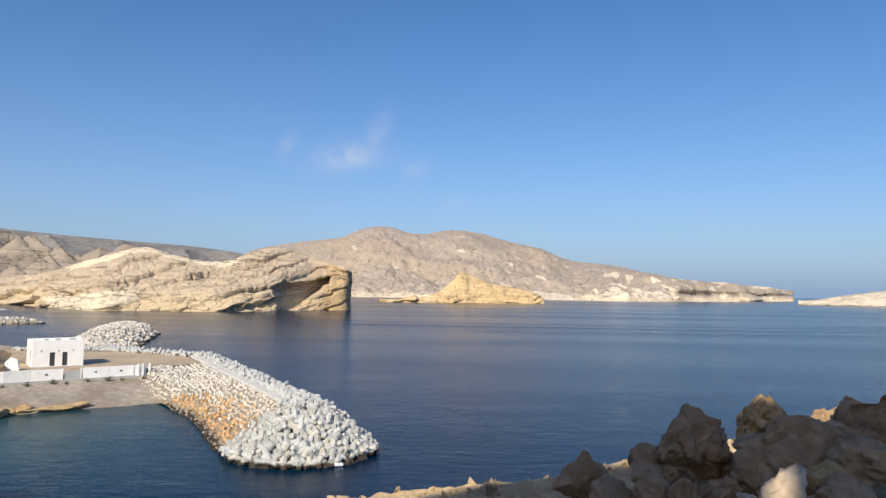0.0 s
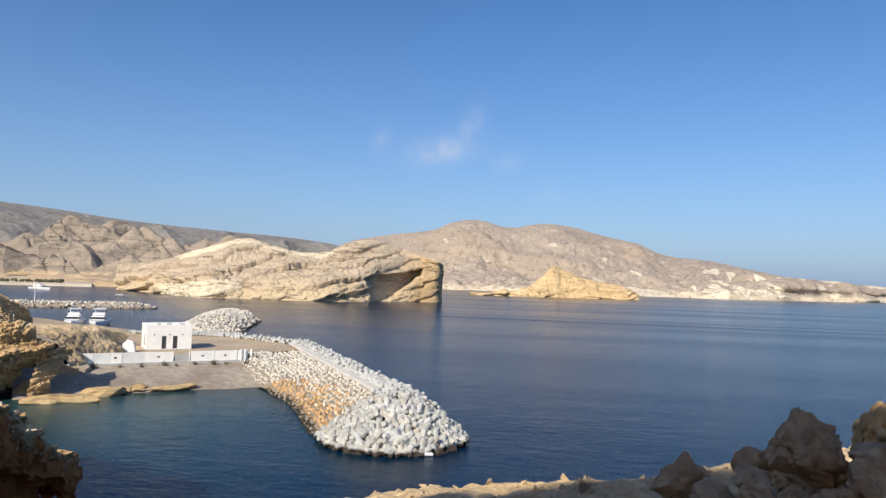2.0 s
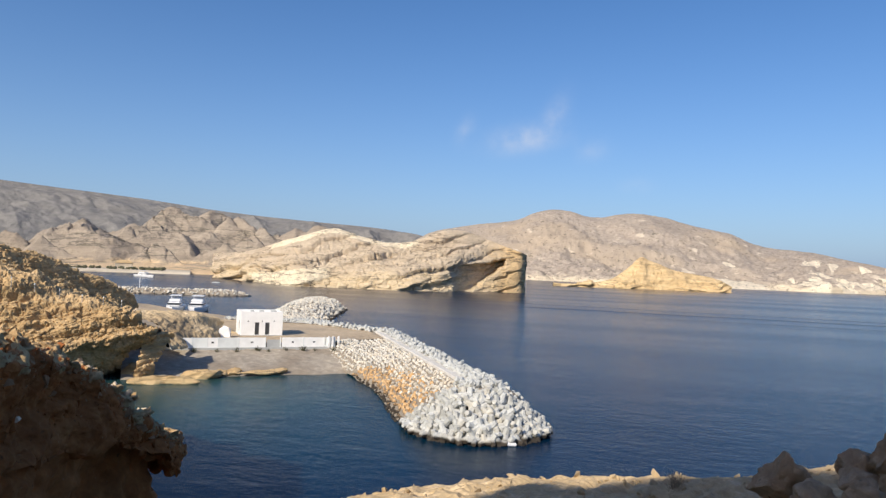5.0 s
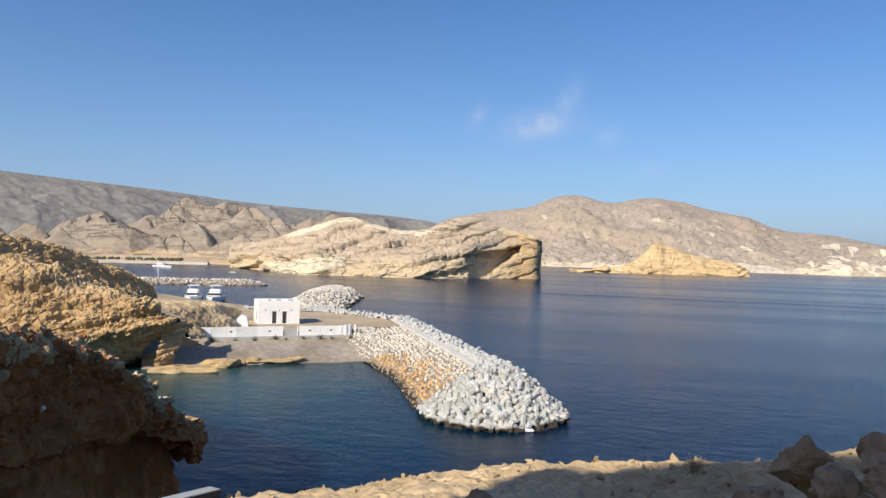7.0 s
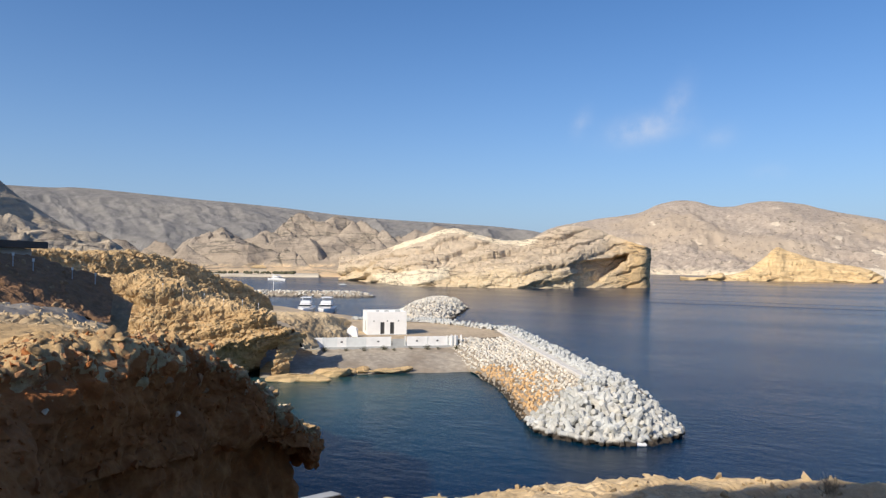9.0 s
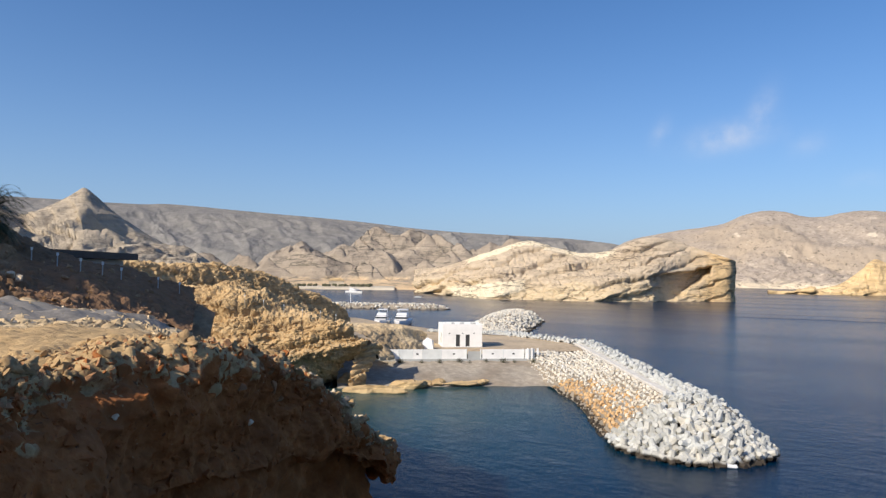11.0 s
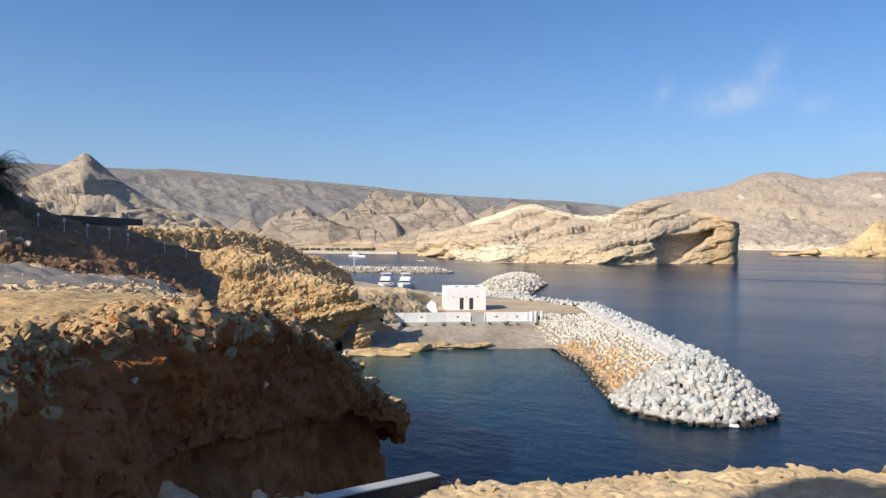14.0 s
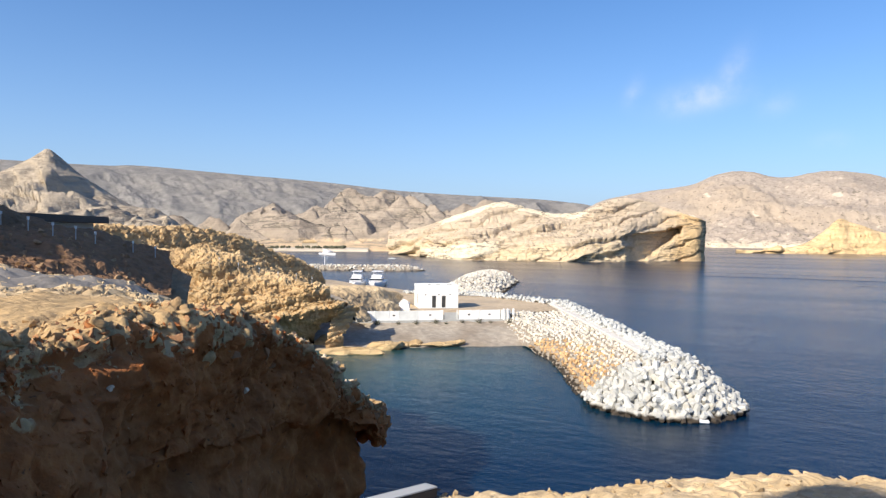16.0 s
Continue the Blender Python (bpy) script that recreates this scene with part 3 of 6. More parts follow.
def pyramids(seed=21):
    """Hills as steep-sided pyramids whose arms meet in sharp crests, with tilted beds standing out of their flanks."""
    az_, rr_ = np.meshgrid(np.radians(np.linspace(-61, -17, 640)), 640 + 620 * np.linspace(0, 1, 190) ** 1.25, indexing="ij")
    p = np.stack([EYE[0] + rr_ * np.sin(az_), EYE[1] + rr_ * np.cos(az_), 0 * rr_], -1)
    q = p + 14 * np.stack([fbm(p / 70, 3, seed), fbm(p / 70 + 31, 3, seed + 1), 0 * rr_], -1)
    z = 2.5 + 5.0 * smooth(660, 760, rr_)
    for i, (a0, e0, d0) in enumerate(PEAKS):
        x0, y0, z0 = far(a0, e0, d0)
        t = radians(20 + 17 * ((i * 7) % 5) - a0)
        du, dv = q[..., 0] - x0, q[..., 1] - y0
        u, w = du * math.cos(t) + dv * math.sin(t), -du * math.sin(t) + dv * math.cos(t)
        steep = 0.62 + 0.05 * ((i * 3) % 4)
        z = np.maximum(z, z0 - steep * (np.abs(u) * 0.95 + np.abs(w) * 0.62))
    lift = smooth(3, 22, z)
    z = z + lift * (4.2 * fbm(p / 46, 4, seed + 5, 0.5, True) - 2.4 + 0.9 * fbm(p / 11, 3, seed + 6))
    p[..., 2] = z
    ax = np.array(Vector((0.62, 0.2, 0.76)).normalized())
    t = (p @ ax) / 13.0 + 0.5 * fbm(p / 90, 3, seed + 9) + 0.1 * fbm(p / 14, 2, seed + 10)
    fr = t - np.floor(t)
    gate = smooth(-0.25, 0.35, vnoise(p / 55, seed + 11))
    p[..., 2] = z + lift * gate * (3.4 * (fr - 0.5) - 2.2 * np.exp(-(np.minimum(fr, 1 - fr) / 0.09) ** 2))
    p[..., 2] = p[..., 2] * smooth(640, 664, rr_) - 1.5 * (1 - smooth(640, 656, rr_))
    return p


hills_g = pyramids()
tagged(sheet("hills", hills_g, M_HILLS, flip=normals(hills_g)[300, 60][2] < 0), "jagged tan hills with tilted rock beds behind the bay", "hill", kind="structure")

# cone-shaped hill
az = (-84, -76, -69, -66, -64, -62, -60.4, -59.2, -58.4, -57.9, -57.2, -55.8, -54, -52, -50, -48, -46)
el = (4.4, 4.8, 5.3, 5.4, 5.0, 3.7, 4.2, 4.9, 5.45, 5.75, 5.3, 4.1, 2.9, 1.8, 0.8, -0.2, -1.2)
land("cone_hill", [[far(a, min(0.2, e * 0.1) - 0.9, 380) for a, e in zip(az, el)], [far(a, e * 0.3, 480) for a, e in zip(az, el)], [far(a, e * 0.72, 610) for a, e in zip(az, el)],
     [far(a, e, 700) for a, e in zip(az, el)], [far(a, e * 0.3, 860) for a, e in zip(az, el)]], 420, 110, M_CONE,
     "cone-shaped hill with a dark rocky tip and slanting ridges", "hill", 5, 80, 31, beds=(3.2, 13, (0.31, 0.48, 0.82)), hang=-1.2, keep=0.05, gain=0.46, gullies=(5, 55, -0.4, 4.5))

# headland with an alcove under an overhang
az = (-33, -30.4, -28.8, -27.4, -26, -23.7, -21.3, -19, -16.7, -15.6, -14.9, -12.7, -10.9, -10, -8.8, -8.0, -7.7, -8.2, -9.5)
el = (0.3, 0.6, 1.1, 1.65, 2.1, 2.85, 2.1, 1.66, 2.0, 2.75, 3.02, 3.0, 2.35, 1.9, 1.6, 1.35, 1.2, 1.1, 0.9)
ft = (560, 500, 460, 430, 424, 428, 424, 418, 424, 430, 432, 446, 460, 465, 469, 472, 490, 560, 600)
rg = (90, 75, 70, 66, 62, 62, 62, 62, 52, 46, 44, 40, 32, 24, 16, 10, 8, 8, 8)

along = np.concatenate([[0], np.cumsum(np.hypot(np.diff(az) * 7.5, np.diff(ft) * 0.5))])
even = np.linspace(0, along[-1], 40)
az, el, ft, rg = [np.convolve(np.pad(np.interp(even, along, v), 1, mode="edge"), (0.2, 0.6, 0.2), "valid") for v in (az, el, ft, rg)]


def alcove(g):
    dx = g - EYE
    r = np.hypot(dx[..., 0], dx[..., 1])
    a = np.degrees(np.arctan2(dx[..., 0], dx[..., 1]))
    e = np.degrees(np.arctan2(dx[..., 2], r))
    jag = 0.22 * fbm(g / 9.0, 3, 47)
    roof = 0.21 + (a + 12.77) * 0.2 + 0.6 * jag
    m = smooth(-13.9, -13.0, a + jag * 2) * (1 - smooth(-9.75, -9.45, a)) * (1 - smooth(roof - 0.10, roof + 0.04, e))
    m = m * smooth(0.0, 0.45, (e + 2.0) - (a + 12.4) * 0.72 - jag)
    push = 12 * m
    u = dx / r[..., None]
    g = g.copy()
    g[..., 0] += u[..., 0] * push
    g[..., 1] += u[..., 1] * push
    return g


def headland_sand(a, e, crest):
    """Sand below the crest and on one smooth slab beside the water."""
    strip = smooth(-29.3, -28.3, a) * (1 - smooth(-16.9, -16.1, a)) * smooth(-0.5, -0.25, e - crest) * (0.55 + 0.45 * smooth(-0.4, 0.3, np.sin(a * 3.1)))
    top = -1.0 + (a + 29.5) * 0.12
    slab = smooth(-30.0, -29.2, a) * (1 - smooth(-24.6, -23.2, a)) * (1 - smooth(top - 0.14, top + 0.08, e)) * smooth(-2.1, -1.85, e - np.maximum(0, a + 27) * 0.25)
    return np.clip(strip + slab, 0, 1), np.clip(slab + 0.4 * strip, 0, 1)


land("headland", [[shore(a, f) for a, f in zip(az, ft)], [shore(a, f + 3, 5) for a, f in zip(az, ft)], [far(a, e * 0.3 - 0.4, f + g * 0.25) for a, e, f, g in zip(az, el, ft, rg)],
     [far(a, e * 0.8 - 0.1, f + g * 0.65) for a, e, f, g in zip(az, el, ft, rg)], [far(a, e, f + g) for a, e, f, g in zip(az, el, ft, rg)],
     [far(a, e * 0.4 - 0.5, f + g + 50) for a, e, f, g in zip(az, el, ft, rg)]], 720, 190, M_HEAD,
     "tan limestone headland with tilted beds and a shaded alcove", "headland", 2.4, 30, 41, beds=(3.3, 8.5, (-0.25, -0.10, 0.95)), hang=-1.2, wave=0.4, blocks=(1.0, (7, 7, 3)), keep=0.2, ridge=False, gain=0.54, alter=alcove, calm=(-14.2, -12.6, 0.55), sanded=headland_sand)

# low ochre islet across the channel
az = (-5.6, -3.4, -1.4, -0.3, 0.5, 1.2, 1.9, 2.9, 4.0, 5.4, 6.8, 7.9)
el = (-1.02, -0.82, -0.5, 0.05, 0.7, 1.2, 1.05, 0.7, 0.35, 0.2, -0.1, -0.6)
land("islet", [[shore(a, 770 + 6 * i) for i, a in enumerate(az)], [shore(a, 772 + 6 * i, 3) for i, a in enumerate(az)], [far(a, e - 0.25, 795 + 5 * i) for i, (a, e) in enumerate(zip(az, el))],
     [far(a, e, 815 + 5 * i) for i, (a, e) in enumerate(zip(az, el))], [shore(a, 900, -3) for a in az]], 260, 70, M_ISLET,
     "low sunlit ochre limestone islet", "islet", 2.4, 20, 51, beds=(2.6, 6, (-0.12, 0.1, 1)), hang=-1.1, keep=0.3, ridge=False, gain=0.6)

# pale low cape to the side
az = (26.6, 27.5, 29, 30.5, 32, 34, 38, 46)
el = (-0.65, -0.4, -0.1, 0.15, 0.4, 0.6, 0.9, 1.2)
land("cape", [[shore(a, 1280 + 8 * i) for i, a in enumerate(az)], [shore(a, 1290 + 8 * i, 6) for i, a in enumerate(az)], [far(a, e, 1380) for a, e in zip(az, el)], [shore(a, 1600, -3) for a in az]], 200, 50, M_CAPE,
     "pale low limestone cape", "cape", 3, 30, 61, keep=0.3)

# sand strip, shrubs and a hut at the head of the bay
rows = [[shore(a, d, z) for a in (-44, -42, -40, -38, -36, -34.5)] for d, z in ((630, -0.3), (633, 1.6), (645, 2.4), (700, 3.0))]
ob = sheet("bay_beach", loft(rows, 60, 12), M_CAPE, flip=False)
tagged(ob, "pale sand strip at the head of the bay", "beach", kind="structure")
bm = bmesh.new()
r = random.Random(77)
for i in range(130):
    x, y, z = shore(r.uniform(-43, -36.2) if i % 3 else r.uniform(-38, -36.5), r.uniform(642, 660), r.uniform(2.6, 4.0))
    bmesh.ops.create_icosphere(bm, subdivisions=1, radius=r.uniform(0.8, 1.9), matrix=pose(x, y, z, r.uniform(0, 90), r.uniform(0, 90), 0) @ Matrix.Diagonal((1, 1, r.uniform(0.5, 0.9), 1)))
ob = part("shore_scrub", bm, M_SHRUB)
tagged(ob, "dark green scrub along the far beach", "scrub", kind="stuff")
hut = thing("beach_hut", pose(*shore(-39.2, 662, 2.5), 0, 0, 38), "small tan hut behind the far beach", "hut")
part("wall", box_bm(-7, 7, -4, 4, 0, 5), M_CAPE, hut)
bm = bmesh.new()
for v in ((-7.6, -4.6, 5), (7.6, -4.6, 5), (7.6, 4.6, 5), (-7.6, 4.6, 5), (-4, 0, 7.6), (4, 0, 7.6)):
    bm.verts.new(v)
bmesh.ops.convex_hull(bm, input=bm.verts)
part("roof", bm, M_ISLET, hut)

# ---- near land ----
def terrain(name, rows, nu, nv, material, label, category, bumps, blocks=None, beds=None, seed=0, shade=False, ease=None):
    """Ground or cliff through control rows; bumps: (amp, size) pairs along the normals; blocks: (amp, (sx, sy, sz)) for jointed rock."""
    g = loft(rows, nu, nv)
    n = normals(g)
    if n[nu // 2, nv // 2][2] < 0:
        n = -n
        flip = True
    else:
        flip = False
    d = 0
    for i, (a, s) in enumerate(bumps):
        d = d + a * fbm(g / s, 4, seed + 7 * i, 0.5)
    if blocks:
        for i, (a, s) in enumerate(blocks):
            warp = fbm(g / (max(s) * 1.7), 2, seed + 33)[..., None] * 0.35
            f1, gap, rnd = cells(g / np.array(s) + warp, seed + 60 + 11 * i)
            d = d + a * (rnd - 0.4) * smooth(0.0, 0.1, gap) - 0.55 * a * (1 - smooth(0.0, 0.14, gap))
    if beds:
        a, s, axis = beds
        ax = np.array(Vector(axis).normalized())
        c = (g @ ax)[..., None] * ax
        d = d + a * fbm((g - c) / (s * 8) + c / s, 3, seed + 80, 0.5)
    if ease:
        along = smooth(ease[0], ease[1], np.linspace(0, 1, nu))[:, None] * np.ones((1, nv))
        d = d * (1 - (1 - ease[2]) * along)
    g = g + n * np.asarray(d)[..., None]
    ob = sheet(name, g, material, flip, shade)
    if ease:
        cover(ob, along)
    return tagged(ob, label, category, kind="structure"), g


# ledge on which the camera stands: back to front, then down to the sea
xs = (-14, -9, -6.5, -4.6, -3.0, -1.4, 0.2, 1.2, 3.0, 6.0, 10.0, 18.0)
top_z = (11.6, 11.7, 11.95, 12.36, 12.42, 12.57, 13.05, 13.28, 13.58, 13.8, 13.9, 14.0)
top_y = (4.2, 4.6, 5.2, 5.9, 6.9, 7.75, 7.2, 6.5, 6.6, 7.2, 8.0, 9.0)
nr_z = (11.8, 11.9, 12.1, 12.5, 12.66, 12.9, 13.2, 13.38, 13.75, 13.95, 14.0, 14.2)
rows = [[(x, -4, 13.9) for x in xs], [(x, 1.0, 13.3 if x > -4 else 12.7) for x in xs], [(x, min(4.4, y - 1.7), z) for x, y, z in zip(xs, top_y, nr_z)],
        [(x, y - 0.9, (z + w) / 2 + 0.02) for x, y, z, w in zip(xs, top_y, top_z, nr_z)], [(x, y, z) for x, y, z in zip(xs, top_y, top_z)],
        [(x, y + 0.35, z - 0.7) for x, y, z in zip(xs, top_y, top_z)], [(x, y + 1.2, z - 4) for x, y, z in zip(xs, top_y, top_z)], [(x, y + 4, -1.5) for x, y in zip(xs, top_y)]]
for row in rows[2:5]:
    for k, (x, y, z) in enumerate(row):
        if 1.5 < x < 8:
            row[k] = (x, y, z + 0.12)
ledge, ledge_g = terrain("ground_ledge", rows, 420, 300, M_LEDGE, "sandy rock ledge above the sea, partly in shade", "rock ledge",
                         [(0.045, 1.1), (0.026, 0.2), (0.012, 0.07)], [(0.03, (0.22, 0.22, 0.15))], seed=101)

# rocky bank added out of view behind the camera, shaped to shade the ledge
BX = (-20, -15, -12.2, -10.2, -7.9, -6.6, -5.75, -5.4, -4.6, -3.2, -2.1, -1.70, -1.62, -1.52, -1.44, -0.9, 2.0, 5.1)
# crest heights set the shadow's edge; the notch lets sun onto the pale block
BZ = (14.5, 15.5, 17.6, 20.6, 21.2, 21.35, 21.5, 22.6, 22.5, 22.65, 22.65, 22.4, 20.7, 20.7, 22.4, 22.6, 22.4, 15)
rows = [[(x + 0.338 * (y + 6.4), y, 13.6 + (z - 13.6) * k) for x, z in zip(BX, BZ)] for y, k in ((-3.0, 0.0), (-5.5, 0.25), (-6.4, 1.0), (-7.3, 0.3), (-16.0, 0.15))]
terrain("bank", rows, 600, 60, M_NEAR, "unseen brown rocky bank added behind the viewpoint to shade the ledge", "rock bank", [(0.10, 1.6), (0.04, 0.5)], seed=111)

# near cliff: plateau, edge, dark face with an undercut, foot
edge = [(-7.0, -1.0, 14.2), (-7.9, 2.0, 14.0), (-8.3, 4.2, 13.85), (-8.75, 5.3, 13.7), (-9.05, 6.6, 13.66), (-9.3, 8.2, 13.5), (-9.6, 9.8, 13.2), (-9.9, 11.5, 12.65), (-10.2, 13.1, 11.7), (-10.1, 14.5, 10.75), (-10.75, 15.2, 10.2), (-12.8, 15.6, 10.0)]
inl = [(-12, -2.5, 14.4), (-12, 2, 14.05), (-12, 5, 13.95), (-12.6, 6.6, 13.92), (-13.0, 8.2, 13.85), (-13.2, 9.8, 13.7), (-13.2, 11.0, 13.4), (-12.8, 12.2, 12.7), (-12.2, 13.6, 11.7), (-11.8, 14.4, 11.05), (-12.5, 14.9, 10.7), (-13.7, 15.0, 10.5)]
edge = [(x, y, z) for (x, y, _), z in zip(edge, (14.0, 13.85, 13.66, 13.64, 13.68, 13.62, 13.34, 12.68, 11.56, 10.85, 10.55, 10.35))]
inl = [(x, y, z - 0.08) for x, y, z in inl]
out = [0.16 * float(1 - smooth(8.5, 11.0, y)) + 0.2 * float(1 - smooth(5.0, 7.5, y)) for x, y, z in edge]
mid = [(x + 0.12 + o, y, z - 0.6 + 0.15 * o) for (x, y, z), o in zip(edge, out)]
tipped = [float(smooth(10.5, 12.5, y)) for x, y, z in edge]
low = [(x + 0.2 + o + 0.5 * (y < 6) - 0.15 * w, y - 0.1 * w, z - 1.9 + 1.1 * w) for (x, y, z), w, o in zip(edge, tipped, out)]
und = [(x + 0.1 + o + 0.9 * (y < 6) - 0.5 * w, y - 0.2 - 0.15 * w, max(z - 3.0 + 1.75 * w, 7.4)) for (x, y, z), w, o in zip(edge, tipped, out)]
foot = [(x + 0.4 + o + 1.4 * (y < 6) - 0.8 * w, y - 0.25 * w, -1.5 if y > 4 else 8.0) for (x, y, z), w, o in zip(edge, tipped, out)]
g = loft([inl, [tuple(0.35 * a + 0.65 * b for a, b in zip(p, q)) for p, q in zip(inl, edge)], edge, mid, low, und, foot], 560, 430)
n = normals(g)
n = n if n[280, 215][0] > 0 else -n
v = np.linspace(0, 1, 430)[None, :]
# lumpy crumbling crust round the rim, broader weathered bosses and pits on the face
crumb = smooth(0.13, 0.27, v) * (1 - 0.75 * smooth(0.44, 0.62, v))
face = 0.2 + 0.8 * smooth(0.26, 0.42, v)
f1, gap, rnd_c = cells(g / 0.36 + 0.4 * fbm(g / 0.6, 3, 127)[..., None], 122)
f2, gap2, rnd_d = cells(g / 0.16 + 0.4 * fbm(g / 0.3, 2, 128)[..., None], 126)
lumps = 0.12 * (0.75 - f1) + 0.10 * (rnd_c - 0.5) * smooth(0.0, 0.3, gap) + 0.035 * (0.7 - f2) + 0.03 * (rnd_d - 0.5) * smooth(0.0, 0.3, gap2)
pits = -0.16 * smooth(0.3, 0.8, fbm(g / 0.6, 2, 129))
d = face * (0.32 * fbm(g / 1.7, 4, 121) + 0.14 * fbm(g / 0.5, 4, 123, 0.5) + pits) + (0.25 + 0.75 * crumb) * lumps + crumb * 0.05 * fbm(g / 0.3, 3, 125, 0.5)
cliff_g = g + n * d[..., None]
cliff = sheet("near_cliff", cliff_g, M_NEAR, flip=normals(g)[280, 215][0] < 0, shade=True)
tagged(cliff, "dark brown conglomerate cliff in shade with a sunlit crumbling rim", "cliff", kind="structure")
# sandy crust over the brown rock, its edge set where sun ends: lit and shaded colours
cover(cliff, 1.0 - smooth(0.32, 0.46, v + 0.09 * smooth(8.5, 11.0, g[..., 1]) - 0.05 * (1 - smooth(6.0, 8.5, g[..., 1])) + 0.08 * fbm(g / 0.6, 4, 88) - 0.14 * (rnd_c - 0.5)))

# plateau behind the rim, rising to the upper slope; its far side drops to the cove
rows = [[(-11.6, -6, 14.2), (-11.6, 2, 13.9), (-11.8, 6, 13.8), (-12.6, 9, 13.6), (-12.8, 11.5, 13.1), (-12.6, 13, 12.2), (-12.6, 14.2, 11.0)],
        [(-16, -6, 14.6), (-16, 4, 14.0), (-16.4, 8, 13.95), (-16.6, 11, 13.7), (-17, 14, 13.0), (-17, 16.5, 11.5), (-16.5, 18, 9.0)],
        [(-20, -6, 15.0), (-20, 5, 14.3), (-21, 10, 14.15), (-22, 14, 13.5), (-24, 19, 12.5), (-24.5, 22, 11), (-24, 24, 7)],
        [(-25, -6, 15.0), (-25, 6, 13.9), (-26, 12, 13.5), (-28, 17.5, 13.0), (-31, 23, 12.0), (-32, 27, 11), (-32, 30, 6)],
        [(-34, -6, 14), (-34, 8, 13.0), (-34, 16, 12.2), (-36, 22, 12.0), (-39, 28, 11.5), (-41, 33, 11), (-42, 37, 6)]]
plateau, plat_g = terrain("plateau", rows, 300, 300, M_LEDGE, "sandy stony plateau above the cove", "plateau", [(0.14, 2.2), (0.07, 0.4)], [(0.10, (0.5, 0.5, 0.4))], seed=131)

# gravel track along the plateau
rows = [[(-27, 0.5, 14.8), (-20, 4.6, 14.38), (-16.2, 7.6, 14.22), (-15.2, 10.2, 14.0), (-16.4, 12.8, 13.72), (-18.4, 16.0, 12.9)],
        [(-30, 3.4, 14.9), (-23.5, 7.4, 14.62), (-21.2, 10.4, 14.4), (-20.8, 13.0, 14.12), (-21.8, 15.6, 13.8), (-23.0, 18.4, 12.9)]]
tg = loft(rows, 120, 30)
pf = plat_g[::2, ::2].reshape(-1, 3)
for i in range(120):
    for k in range(30):
        near = np.argpartition((pf[:, 0] - tg[i, k, 0]) ** 2 + (pf[:, 1] - tg[i, k, 1]) ** 2, 6)[:6]
        tg[i, k, 2] = pf[near, 2].mean() + 0.06 - 0.12 * (abs(k - 14.5) / 14.5) ** 6
tg[..., 2] += 0.02 * fbm(tg / 0.5, 3, 141)
n_t = normals(tg)
tagged(sheet("gravel_track", tg, M_GRAVEL, flip=n_t[60, 15][2] < 0), "grey gravel track across the plateau", "track", kind="structure")

# dark upper slope at the side, facing away from the sun
rows = [[(-22.1, 6.5, 13.94), (-22.1, 8.2, 13.97), (-22.5, 9.9, 13.97), (-22.6, 10.9, 13.93), (-22.6, 12.0, 13.83), (-23.1, 13.3, 13.68), (-23.3, 14.9, 13.44), (-23.8, 16.8, 13.14), (-24.1, 18.9, 12.77), (-24.1, 20.5, 12.46)],
        [(-25.0, 7.2, 14.23), (-24.4, 9.1, 14.28), (-24.3, 10.7, 14.30), (-24.4, 11.7, 14.30), (-24.4, 12.9, 14.25), (-24.8, 14.3, 14.13), (-25.0, 15.9, 13.85), (-25.4, 18.0, 13.51), (-25.7, 20.1, 13.07), (-25.7, 21.8, 12.66)],
        [(-27.4, 7.8, 14.75), (-27.3, 10.0, 14.84), (-27.1, 11.8, 14.87), (-27.1, 13.0, 14.87), (-27.1, 14.2, 14.87), (-27.4, 15.7, 14.80), (-28.0, 17.7, 14.65), (-28.3, 19.9, 14.35), (-28.9, 22.5, 13.79), (-28.7, 24.4, 13.22)],
        [(-29.4, 8.3, 16.12), (-29.6, 10.8, 16.08), (-29.9, 13.0, 15.81), (-30.3, 14.4, 15.61), (-30.2, 15.8, 15.47), (-30.5, 17.4, 15.19), (-31.0, 19.6, 15.03), (-31.6, 22.2, 14.72), (-32.1, 25.0, 14.16), (-32.6, 27.5, 13.59)],
        [(-31.3, 8.7, 18.99), (-31.6, 11.3, 18.88), (-31.8, 13.6, 18.63), (-33.1, 15.6, 18.00), (-33.4, 17.3, 16.80), (-33.6, 19.1, 16.08), (-34.4, 21.7, 15.25), (-34.9, 24.5, 14.87), (-35.3, 27.4, 14.19), (-34.9, 29.5, 13.57)],
        [(-39.1, 10.7, 19.28), (-39.1, 13.9, 19.18), (-39.2, 16.7, 18.94), (-40.4, 18.9, 18.17), (-40.5, 20.9, 16.74), (-40.6, 23.0, 15.84), (-41.2, 25.9, 14.98), (-41.5, 29.0, 14.50), (-41.6, 32.3, 13.64), (-41.0, 34.6, 12.89)]]
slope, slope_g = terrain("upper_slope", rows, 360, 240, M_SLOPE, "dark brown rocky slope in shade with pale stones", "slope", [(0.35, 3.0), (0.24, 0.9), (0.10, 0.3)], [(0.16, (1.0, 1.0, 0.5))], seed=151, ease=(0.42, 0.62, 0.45))

